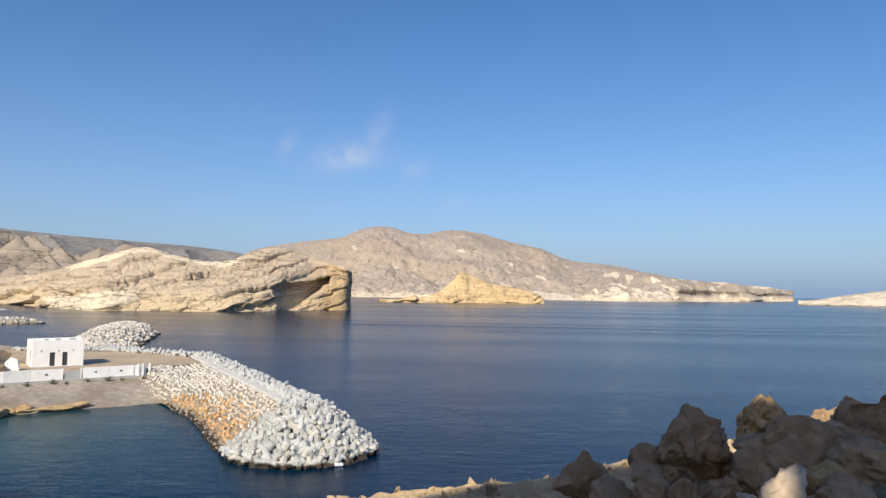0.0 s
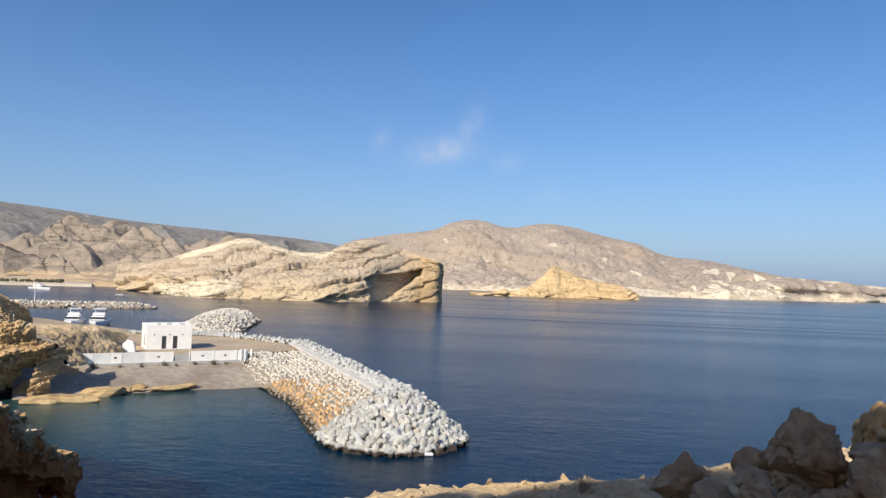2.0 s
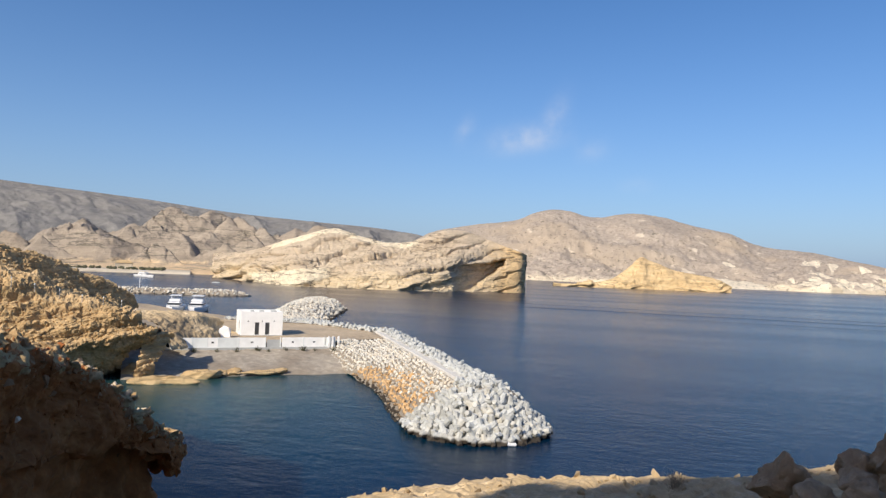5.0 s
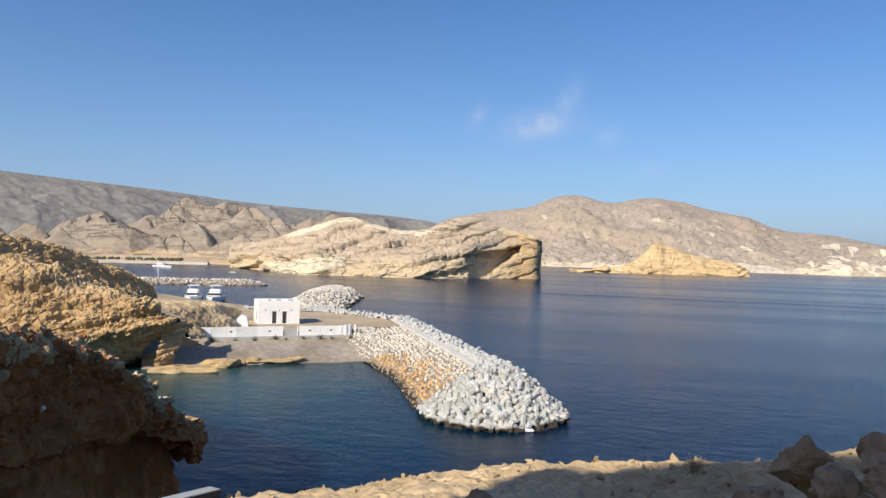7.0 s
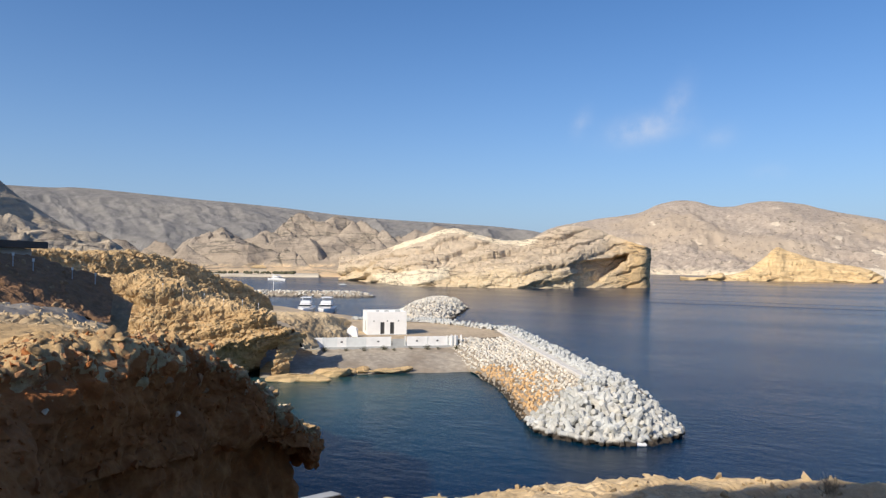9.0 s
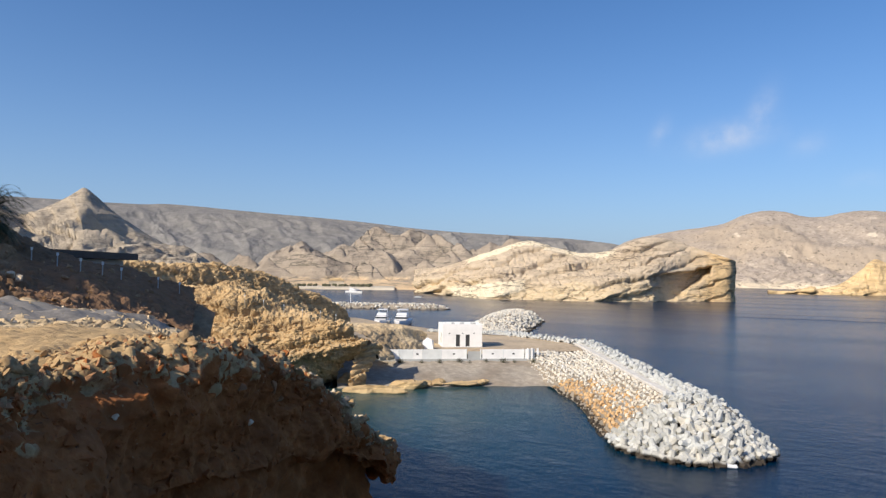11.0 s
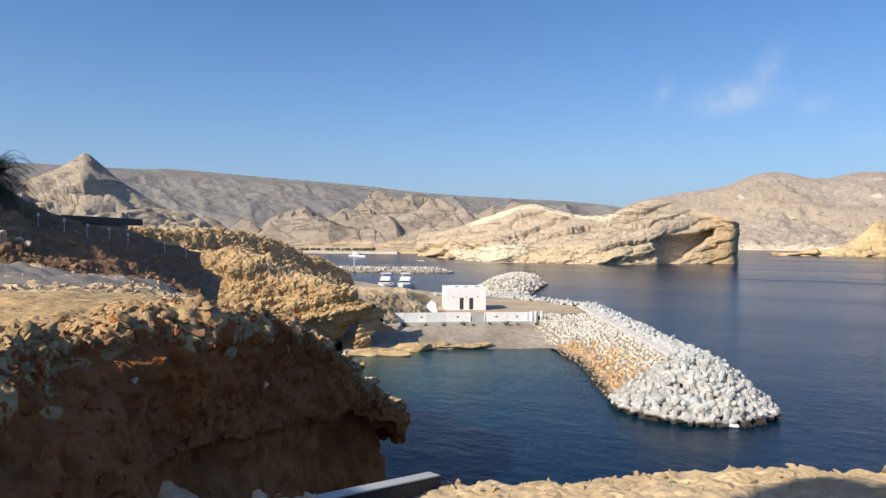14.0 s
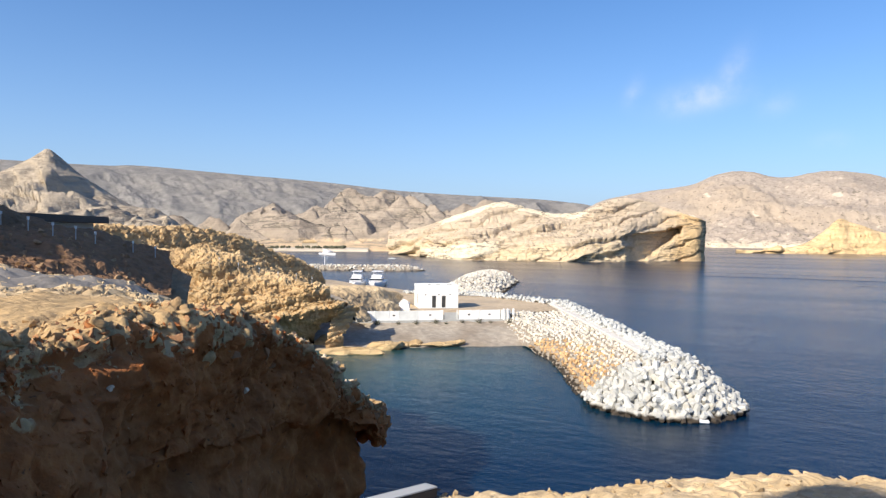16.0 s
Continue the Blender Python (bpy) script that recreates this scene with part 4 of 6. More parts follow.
# cove cliff across the water: top, rim, jointed sunlit face, undercut tip, foot
rim = [(-58, 26, 13.6), (-68, 33, 13.2), (-73.5, 41, 12.7), (-71.3, 49, 12.3), (-68.5, 57.3, 11.9), (-63.8, 60, 11.9), (-58.9, 62.9, 10.1), (-53.5, 66, 8.7), (-50.9, 68.2, 6.8), (-54.5, 70.4, 5.6), (-60, 73.2, 4.6)]
back = [(-62, 24, 14.4), (-74, 31, 14.2), (-82, 42, 13.8), (-80, 52, 13.4), (-74, 61, 12.8), (-68, 65, 12.3), (-63, 67.5, 10.2), (-58.5, 70, 8.3), (-57.5, 71.2, 6.2), (-60, 72.8, 5.2), (-64, 75, 4.4)]
fmid = [(-55, 28, 9.6), (-65, 35, 9.4), (-71, 42, 9.2), (-69.4, 48.8, 9.0), (-66.6, 55.8, 8.8), (-61.8, 57.6, 8.6), (-57.0, 60.6, 7.0), (-52.4, 64.6, 5.8), (-50.7, 67.7, 5.2), (-55, 69.8, 4.2), (-60.5, 72.5, 3.6)]
flow = [(-53, 30, 4.0), (-62, 37, 4.0), (-68, 43, 4.0), (-67.2, 48.4, 4.4), (-64.4, 54.2, 4.6), (-59.8, 55.8, 4.2), (-56.6, 60.6, 4.2), (-54.2, 65.4, 3.9), (-55.2, 69.0, 3.6), (-59.4, 71, 3.0), (-63, 74, 2.4)]
ffoot = [(-50, 31, -1.5), (-58, 38.5, -1.5), (-64, 44, -1.5), (-66, 50, -1.5), (-65, 56, -1.5), (-64, 61.5, -1.5), (-63, 67.5, -1.5), (-62.5, 73, -1.5), (-63, 77.5, -1.5), (-64, 79.5, -1.0), (-65, 81, -0.5)]
back2 = [(x * 1.16, y * 1.16, h) for (x, y, z), h in zip(back, (14.1, 13.9, 13.5, 13.1, 11.0, 8.0, 5.0, 3.5, 2.5, 2.5, 2.5))]
rim, back, fmid, flow = [[tuple(EYE + (np.array(p) - EYE) * 1.08) for p in row] for row in (rim, back, fmid, flow)]
ffoot = [(x * 1.02, y * 1.02, z) for x, y, z in ffoot]
terrain("cove_cliff", [back2, back, rim, fmid, flow, ffoot], 600, 380, M_CLIFF, "sunlit ochre cliff of jointed rock over the cove", "cliff", [(0.4, 8.0), (0.26, 1.3), (0.20, 0.5)],
        [(0.26, (0.9, 0.9, 0.5))], beds=(0.55, 1.2, (-0.12, -0.14, 1.0)), seed=161)

# cut flank below the path, in the shade of the side hill
rows = [[(-52, 16, 15.4), (-49, 21.5, 15.2), (-46, 26.5, 14.4), (-42.5, 29.5, 13.7), (-38.2, 31.4, 13.1), (-35.6, 31.8, 12.2)], [(-47.5, 17.5, 14.6), (-45, 22, 14.2), (-42.6, 25.6, 13.4), (-39.6, 28.2, 12.5), (-36.6, 30.0, 11.9), (-34.6, 30.6, 10.9)],
        [(-44.5, 18.5, 13.2), (-42, 22, 12.4), (-39.8, 24.8, 11.4), (-37.4, 27.0, 10.2), (-35.0, 28.8, 9.4), (-33.6, 29.6, 8.6)], [(-42, 19, 11.5), (-39, 22.5, 10), (-37, 25, 8), (-34.5, 27, 6), (-32.5, 28.6, 4), (-31.5, 29.6, 2)]]
terrain("cut_flank", rows, 260, 160, M_CUT, "dark shaded earth cut below the path", "slope", [(0.35, 4.0), (0.10, 0.8)], seed=166)
# hill added out of view; its crest is set by the shadow it must cast
rows = [[(-24.5, 5, 14.6), (-26, 5, 15.5), (-28.5, 5, 17), (-31.5, 5.5, 18), (-36, 6, 18), (-48, 7, 18), (-66, 8, 17)], [(-24.5, 2.5, 14.8), (-26, 2.5, 17.5), (-28.5, 2.5, 17.7), (-31.5, 3, 21.5), (-36, 3, 25.3), (-48, 3, 26.3), (-66, 3, 26.3)],
        [(-24.5, 0.5, 15.2), (-26.3, 0.5, 18.1), (-28.5, 0.5, 21.1), (-31.5, 1, 25.5), (-36, 1, 31.8), (-48, 1, 35.3), (-66, 0, 37.3)], [(-24.5, -12, 14.5), (-26, -12, 15), (-29, -13, 15), (-32, -14, 16), (-38, -14, 17), (-48, -15, 18), (-66, -15, 18)]]
terrain("side_hill", rows, 120, 100, M_SLOPE, "unseen brown rocky hillside added to shade the slope", "hill", [(0.8, 6.0), (0.3, 1.5)], [(0.5, (2, 2, 1.5))], seed=168)

# upper tier behind it
rim3 = [(-58, 31, 15.6), (-62, 38, 15.65), (-65.6, 46.9, 15.6), (-66.2, 54.2, 15.5), (-66, 62, 15.35), (-65.5, 69.7, 13.7), (-65.3, 76.6, 11.7), (-65.6, 82.6, 9.2), (-69, 86, 8.0)]
rim3 = [(x * 1.42, y * 1.42, 15.1 + (z - 15.1) * 1.42) for x, y, z in rim3]
terrain("upper_tier", [[(x - 16, y + 4, z + 0.2) for x, y, z in rim3], [(x - 3, y, z + 0.25) for x, y, z in rim3], rim3, [(x + 1.8, y - 1.0, z - 1.8) for x, y, z in rim3],
         [(x + 3.6, y - 2.0, z - 3.6) for x, y, z in rim3], [(x + 9, y - 6.0, z - 6) for x, y, z in rim3]], 420, 160, M_CLIFF,
        "upper tier of ochre jointed rock with a level top", "cliff", [(0.4, 6.0), (0.28, 1.2)], [(0.4, (1.0, 1.0, 1.4)), (0.2, (0.6, 0.6, 0.5))], seed=171)

# back land that joins the tiers to the hills and the marina
rows = [[(-38, 12, 14.0), (-58, 28, 13.4), (-78, 44, 12.6), (-72, 68, 10.0), (-66, 90, 4.0), (-64, 104, 2.9), (-68, 130, 2.9), (-82, 150, 2.4)],
        [(-70, 10, 15.0), (-84, 26, 14.4), (-95, 48, 14.0), (-100, 76, 11.0), (-98, 102, 6.0), (-98, 122, 3.6), (-102, 145, 2.2), (-106, 158, -1.0)],
        [(-160, 10, 14), (-170, 40, 13), (-185, 75, 12), (-195, 110, 9), (-200, 150, 6), (-200, 180, 3), (-196, 205, 1), (-190, 222, -2)],
        [(-420, 60, 14), (-420, 120, 11), (-425, 180, 9), (-430, 240, 6), (-440, 300, 3), (-445, 340, 1), (-450, 370, -1), (-450, 400, -2)]]
terrain("ground", rows, 160, 120, M_YARD, "stony tan ground between the cliffs and the marina", "ground", [(0.6, 9.0)], seed=181, shade=True)

# tan knoll beside the yard
rows = [[(-57.5, 80.5, 2.4), (-57.5, 83.5, 2.4), (-59, 88, 2.6), (-58, 93, 3.0), (-60, 101, 3.0)], [(-59.5, 81, 4.8), (-59.8, 84, 5.0), (-60.8, 88.5, 5.2), (-60.5, 93.5, 4.6), (-62, 100, 4.0)],
        [(-62, 82, 6.0), (-62.6, 86, 6.5), (-62.8, 90.8, 6.6), (-62.3, 96.6, 5.8), (-64, 103, 4.4)], [(-68, 83, 7.2), (-69, 89, 6.6), (-69, 94, 6.0), (-69, 100, 5.0), (-70, 108, 3.6)]]
terrain("knoll", rows, 200, 120, M_EARTH, "tan eroded earth knoll beside the yard", "knoll", [(0.45, 3.0), (0.12, 0.7)], seed=191)

# yard platform and beach
A2, P2 = np.array((-0.5, 0.866)), np.array((0.866, 0.5))        # along the breakwater, and to its sea side


def bw(p, q, z):
    return (p * P2[0] + q * A2[0], p * P2[1] + q * A2[1], z)


FENCE_A, FENCE_B = Vector((-60.3, 84.2, 0)), Vector((-42.6, 98.6, 0))
FD = (FENCE_B - FENCE_A).normalized()
FN = Vector((FD.y, -FD.x, 0))


def fe(s, out, z):
    p = FENCE_A + FD * s + FN * out
    return (p.x, p.y, z)


S = (-6, 0, 6, 12, 18, 23, 27, 32)
rows = [[fe(s, -0.1, 2.15) for s in S], [fe(s, 0.6, 2.0) for s in S], [fe(s, 4.2, 1.35) for s in S], [fe(s, 8.2, 0.75) for s in S], [fe(s, 10.6, 0.18) for s in S], [fe(s, 12.2, -0.25) for s in S], [fe(s, 18, -1.5) for s in S]]
terrain("beach", rows, 160, 120, M_SAND, "grey-brown sand beach below the wall", "beach", [(0.10, 2.4), (0.03, 0.5)], seed=201, shade=True)
rows = [[fe(-4, -0.2, 3.0), fe(8, -0.2, 3.0), fe(23.5, -0.2, 3.0), bw(17.5, 110.5, 3.0), bw(21.5, 113, 3.0)],
        [fe(-4, -9, 3.05), fe(8, -9, 3.05), fe(22, -9, 3.05), bw(17.5, 117, 3.02), bw(21.5, 117, 3.0)],
        [fe(-4, -18, 3.1), fe(6, -22, 3.05), fe(14, -25, 3.05), bw(17, 125, 3.0), bw(21.3, 122, 3.0)],
        [fe(-4, -40, 3.1), bw(-2, 142, 3.0), bw(8, 141, 3.0), bw(16, 134, 3.0), bw(20.5, 128, 2.95)]]
terrain("yard", rows, 140, 120, M_YARD, "bare sandy yard behind the wall", "yard", [(0.05, 3.0)], seed=211, shade=True)


# ---- rocks ----
def hull_mesh(name, seed, size=(1, 1, 1), n=16):
    rnd = random.Random(seed)
    bm = bmesh.new()
    for _ in range(n):
        v = Vector((rnd.gauss(0, 1), rnd.gauss(0, 1), rnd.gauss(0, 1))).normalized() * rnd.uniform(0.8, 1.0)
        bm.verts.new((v.x * size[0] / 2, v.y * size[1] / 2, v.z * size[2] / 2))
    r = bmesh.ops.convex_hull(bm, input=bm.verts)
    bmesh.ops.delete(bm, geom=[g for g in r["geom_interior"] if isinstance(g, bmesh.types.BMVert)], context="VERTS")
    me = bpy.data.meshes.new(name)
    bm.to_mesh(me)
    bm.free()
    return me


def boulder(name, centre, size, seed, material, label, turn=(0, 0, 0), cuts=9, rough=0.05, group="", fine=4):
    """A weathered block: a sphere cut by planes, then worn by noise."""
    rnd = random.Random(seed)
    bm = bmesh.new()
    bmesh.ops.create_icosphere(bm, subdivisions=fine, radius=1.0)
    p = np.array([v.co[:] for v in bm.verts])
    for _ in range(cuts):
        n = np.array(Vector((rnd.gauss(0, 1), rnd.gauss(0, 1), rnd.gauss(0, 0.8))).normalized())
        h = rnd.uniform(0.42, 0.8)
        over = np.maximum(p @ n - h, 0)
        p = p - over[:, None] * n * 0.93
    p = p * np.array(size) / 2 / np.abs(p).max(axis=0)
    u = p / np.linalg.norm(p, axis=1, keepdims=True)
    s = max(size)
    d = rough * s * (fbm(p / s * 3.0, 4, seed) * 0.6 + 0.35 * fbm(p / s * 9, 3, seed + 3) + 0.16 * fbm(p / s * 24, 2, seed + 4) - 0.55 * smooth(0.45, 0.75, fbm(p / s * 5.5, 2, seed + 6)))
    f1, gap, rn = cells(p / s * 3.2, seed + 5)
    d = d - rough * s * 0.5 * (1 - smooth(0, 0.12, gap))
    p = p + u * d[:, None]
    for v, c in zip(bm.verts, p):
        v.co = c
    ob = part(name, bm, material, shade=True)
    ob.matrix_world = pose(*centre, *turn)
    return tagged(ob, label, "boulder", group)


# out of view; blocks the sun from stones behind the pale block
boulder("boulder", (-1.57, -6.4, 22.0), (0.8, 0.8, 0.95), 77, M_BOULDER, "unseen brown boulder added in the bank notch to narrow the sunbeam", cuts=6)
G_B = "boulders beside the viewpoint"
filler = random.Random(41)
big = ((1.77, 4.58, 14.05, 0.56, 0.52, 0.55, M_BOULDER, 'weathered brown boulder with pits, in shade', (8, -6, 20)),
       (2.34, 4.97, 14.11, 0.54, 0.44, 0.42, M_OCHRE, 'brown boulder with an ochre broken face', (0, 10, 60)),
       (2.27, 4.25, 14.08, 0.82, 0.56, 0.52, M_GREYROCK, 'large grey-brown boulder with a smooth side', (5, -24, 25)),
       (2.74, 4.02, 14.24, 0.58, 0.56, 0.56, M_BOULDER, 'tall brown boulder in shade', (0, 8, 10)),
       (1.08, 4.56, 13.84, 0.36, 0.34, 0.40, M_BOULDER, "rounded brown boulder at the ledge's edge", (0, 0, 40)),
       (1.57, 4.98, 13.86, 0.38, 0.30, 0.28, M_BOULDER, 'small dark brown boulder behind a larger one', (10, 0, 75)),
       (1.47, 4.58, 13.90, 0.24, 0.20, 0.18, M_GREYROCK, 'small grey stone in shade', (0, 0, 15)),
       (1.75, 3.34, 14.11, 0.30, 0.20, 0.21, M_PALE, 'pale sunlit limestone block', (20, -28, 30)),
       (1.60, 3.40, 14.08, 0.13, 0.09, 0.07, M_PALE, 'small pale sunlit stone', (0, 10, 20)),
       (2.14, 3.70, 14.10, 0.27, 0.20, 0.20, M_OCHRE, 'ochre-brown broken stone in shade', (12, 34, 60)),
       (2.43, 3.92, 14.15, 0.40, 0.34, 0.32, M_GREYROCK, 'grey-brown slab leaning on other stones', (15, 10, 35)),
       (1.15, 4.23, 13.84, 0.36, 0.28, 0.24, M_GREYROCK, 'flat grey-brown stone in shade', (0, 10, 0)),
       (1.41, 4.18, 13.89, 0.28, 0.22, 0.24, M_GREYROCK, 'grey pointed stone in shade', (30, 20, 10)),
       (1.54, 4.03, 13.90, 0.24, 0.20, 0.20, M_BOULDER, 'brown angular stone in shade', (0, 20, 80)),
       (2.05, 3.40, 14.04, 0.46, 0.34, 0.26, M_GREYROCK, "grey-brown boulder at the heap's foot", (5, 5, 5)),
       (1.99, 4.63, 13.92, 0.30, 0.26, 0.24, M_BOULDER, 'brown cracked stone in the heap', (20, 5, 5)),
       (1.80, 4.16, 13.90, 0.30, 0.26, 0.24, M_BOULDER, 'brown stone between larger ones', (0, 34, 60)),
       (1.98, 4.21, 13.96, 0.28, 0.22, 0.22, M_BOULDER, 'dark brown stone in the heap', (10, 0, 33)),
       (2.90, 4.72, 14.10, 0.68, 0.51, 0.53, M_BOULDER, 'brown boulder behind the pile', (0, 0, 30)),
       (2.95, 5.42, 13.98, 0.65, 0.46, 0.44, M_BOULDER, 'dark brown boulder at the back of the pile', (0, 12, 50)),
       (2.0, 5.4, 13.74, 0.43, 0.36, 0.34, M_BOULDER, "dark brown stone at the heap's edge", (0, 15, 70)))
for i, (x, y, z, a, b, c, mat, lab, turn) in enumerate(big):
    boulder("boulder", (x, y, z), (a, b, c), 300 + i * 7, mat, lab, turn, cuts=15, rough=0.09, group=G_B, fine=5 if a > 0.4 else 4)

for i in range(46):
    x, y = filler.uniform(0.9, 3.6), filler.uniform(3.2, 5.8)
    p = ledge_g.reshape(-1, 3)
    p = p[np.argmin((p[:, 0] - x) ** 2 + (p[:, 1] - y) ** 2)]
    s = filler.uniform(0.14, 0.34)
    boulder("boulder", (x, y, p[2] + s * 0.2), (s * 1.2, s, s * 0.85), 1500 + i, filler.choice((M_BOULDER, M_BOULDER, M_GREYROCK)), "small brown broken stone filling the boulder heap", (i * 40, i * 25, i * 67), cuts=12, rough=0.07, group=G_B, fine=3)
low_rocks = ((-3.72, 4.0, 12.8, 0.55, 0.42, 0.42, M_GREYROCK, "grey limestone boulder in shade"), (-3.4, 4.0, 12.78, 0.45, 0.4, 0.42, M_BOULDER, "brown weathered boulder in shade"),
             (-3.2, 4.5, 12.72, 0.42, 0.3, 0.34, M_GREYROCK, "angular grey block with a flat side"), (-2.95, 4.9, 12.68, 0.52, 0.36, 0.36, M_GREYROCK, "grey cracked limestone boulder in shade"),
             (-2.75, 4.2, 12.85, 0.34, 0.3, 0.24, M_BOULDER, "ochre-brown stone in shade"), (-2.2, 4.55, 12.86, 0.42, 0.34, 0.28, M_BOULDER, "rounded brown boulder in shade"),
             (-2.3, 5.2, 12.75, 0.4, 0.3, 0.3, M_BOULDER, "brown stone with a dry tuft behind"), (-4.0, 3.6, 12.86, 0.5, 0.4, 0.36, M_PALE, "pale sunlit limestone stone on rubble"),
             (-1.42, 4.7, 12.98, 0.3, 0.26, 0.26, M_BOULDER, "small brown stone in shade"), (-1.14, 4.74, 13.02, 0.36, 0.3, 0.2, M_BOULDER, "flat brown stone in shade"),
             (-0.7, 4.8, 13.12, 0.34, 0.26, 0.3, M_BOULDER, "square dark brown stone in shade"), (-3.95, 4.55, 12.78, 0.28, 0.2, 0.32, M_PALE, "pale pointed stone among rubble"),
             (-3.7, 4.9, 12.66, 0.36, 0.26, 0.16, M_GREYROCK, "flat grey stone slab"), (-3.35, 5.5, 12.58, 0.3, 0.24, 0.16, M_PALE, "pale flat stone beside the beam"),
             (-2.33, 4.47, 12.97, 0.42, 0.36, 0.34, M_BOULDER, "dark brown broken stone in shade"),
             (-2.11, 4.67, 12.97, 0.4, 0.34, 0.3, M_BOULDER, "brown angular stone in shade"),
             (-1.75, 4.63, 13.06, 0.34, 0.3, 0.3, M_GREYROCK, "grey-brown square stone in shade"),
             (-1.49, 4.75, 13.07, 0.3, 0.3, 0.26, M_BOULDER, "brown stone half sunk in sand"),
             (-1.25, 4.69, 13.14, 0.36, 0.3, 0.28, M_BOULDER, "dark brown flat stone in shade"),
             (-0.93, 5.03, 13.15, 0.36, 0.3, 0.34, M_BOULDER, "square dark brown block in shade"),
             (-0.66, 4.84, 13.20, 0.3, 0.26, 0.24, M_BOULDER, "small brown stone in shade"),
             (-2.99, 4.92, 12.74, 0.34, 0.3, 0.3, M_BOULDER, "brown stone beside a dry tuft"),
             (-3.86, 4.95, 12.65, 0.26, 0.22, 0.2, M_BOULDER, "small brown stone among rubble"),
             (-4.13, 4.73, 12.66, 0.28, 0.2, 0.22, M_GREYROCK, "small grey stone among rubble"),
             (-4.37, 4.65, 12.63, 0.34, 0.24, 0.24, M_GREYROCK, "flat grey stone among rubble"),
             (-3.64, 5.22, 12.61, 0.3, 0.22, 0.2, M_GREYROCK, "flat grey-brown stone among rubble"),
             (-4.53, 3.74, 12.74, 0.75, 0.6, 0.6, M_GREYROCK, "large grey limestone boulder with a smooth side"),
             (-4.33, 4.12, 12.65, 0.5, 0.45, 0.5, M_BOULDER, "brown weathered boulder in shade"),
             (-5.12, 3.60, 12.60, 0.55, 0.5, 0.4, M_GREYROCK, "grey-brown boulder in shade"),
             (-5.04, 3.34, 12.64, 0.5, 0.4, 0.4, M_BOULDER, "brown rounded boulder in shade"),
             (-4.64, 4.67, 12.64, 0.3, 0.14, 0.38, M_PALE, "pale pointed slab standing on edge"),
             (-3.87, 4.29, 12.65, 0.6, 0.5, 0.5, M_GREYROCK, "grey cracked limestone boulder in shade"),
             (-3.44, 4.64, 12.65, 0.75, 0.5, 0.5, M_BOULDER, "large ochre-brown boulder in shade"),
             (-4.01, 4.83, 12.64, 0.4, 0.3, 0.3, M_GREYROCK, "angular grey block with a flat side"),
             (-5.41, 4.05, 12.55, 0.35, 0.3, 0.22, M_PALE, "pale sunlit stone behind a boulder"),
             (-3.19, 4.92, 12.66, 0.4, 0.35, 0.34, M_BOULDER, "brown stone in shade"),
             (-4.17, 3.69, 12.73, 0.5, 0.4, 0.4, M_BOULDER, "dark brown boulder in shade"),
             (-2.91, 5.08, 12.67, 0.4, 0.3, 0.24, M_BOULDER, "flat brown stone in shade"))
for i, (x, y, z, a, b, c, mat, lab) in enumerate(low_rocks):
    boulder("boulder", (x, y, z), (a, b, c), 500 + i * 5, mat, lab, (i * 23 % 30 - 15, i * 31 % 40 - 20, i * 47 % 180), cuts=16, rough=0.11, group="boulders below the viewpoint")

# concrete beam lying on the stones
beam = thing("concrete_beam", look((-3.88, 6.17, 12.55), (-4.11, 4.86, 12.70)), "dark concrete beam with a pale upper side, lying on rubble", "beam")
# dark body and pale strip paint the beam's shaded side and sunlit top
part("beam_body", box_bm(-0.075, 0.075, -0.075, 0.058, -1.4, 0.0, 0.008), M_SHADE, beam, "side coloured dark to stand for shade")
part("lit_top", box_bm(-0.075, 0.075, 0.058, 0.072, -1.4, 0.0, 0.005), M_GREYWALL, beam, "thin pale strip standing for the sunlit top")
for x, y in ((-0.04, 0.03), (0.045, 0.035), (-0.03, -0.035)):
    part("rebar_stub", tube(bmesh.new(), (x, y, -0.02), (x * 1.3, y, 0.07), 0.007, 0.007, 6), M_TRUNK, beam, "rusty bar end")


def bush(name, at, size, material, label, count, seed, upright=0.5):
    rnd = random.Random(seed)
    bm = bmesh.new()
    for _ in range(count):
        a, t = rnd.uniform(0, 6.283), rnd.uniform(0, 1 - upright) * 1.4
        ln = size * rnd.uniform(0.5, 1.0)
        p = Vector((rnd.gauss(0, 0.15) * size, rnd.gauss(0, 0.15) * size, 0))
        d = Vector((math.cos(a) * math.sin(t), math.sin(a) * math.sin(t), math.cos(t)))
        mid = p + d * ln * 0.55
        tube(bm, p, mid, 0.006 * size * 2, 0.004 * size * 2, 3)
        for _ in range(3):
            e = (d + Vector((rnd.gauss(0, 0.4), rnd.gauss(0, 0.4), rnd.gauss(0, 0.25)))).normalized()
            tube(bm, mid, mid + e * ln * rnd.uniform(0.3, 0.5), 0.005 * size * 2, 0.002 * size, 3)
    ob = part(name, bm, material)
    ob.matrix_world = pose(*at)
    return tagged(ob, label, "bush")


bush("dry_bush", (0.62, 6.35, 13.2), 0.2, M_DRY, "small dry brown bush at the ledge's edge", 45, 5, 0.3)
bush("dry_bush", (-2.35, 5.75, 12.55), 0.26, M_DRY, "dry twiggy tuft behind a stone", 40, 6, 0.6)
bush("dry_bush", (-4.3, 3.2, 12.75), 0.3, M_DRY, "dry yellowish tuft among stones", 40, 7, 0.6)


def ground_z(g, x, y):
    f = g.reshape(-1, 3)
    d = (f[:, 0] - x) ** 2 + (f[:, 1] - y) ** 2
    return f[np.argmin(d + np.where(f[:, 2] < 10, 50, 0))]


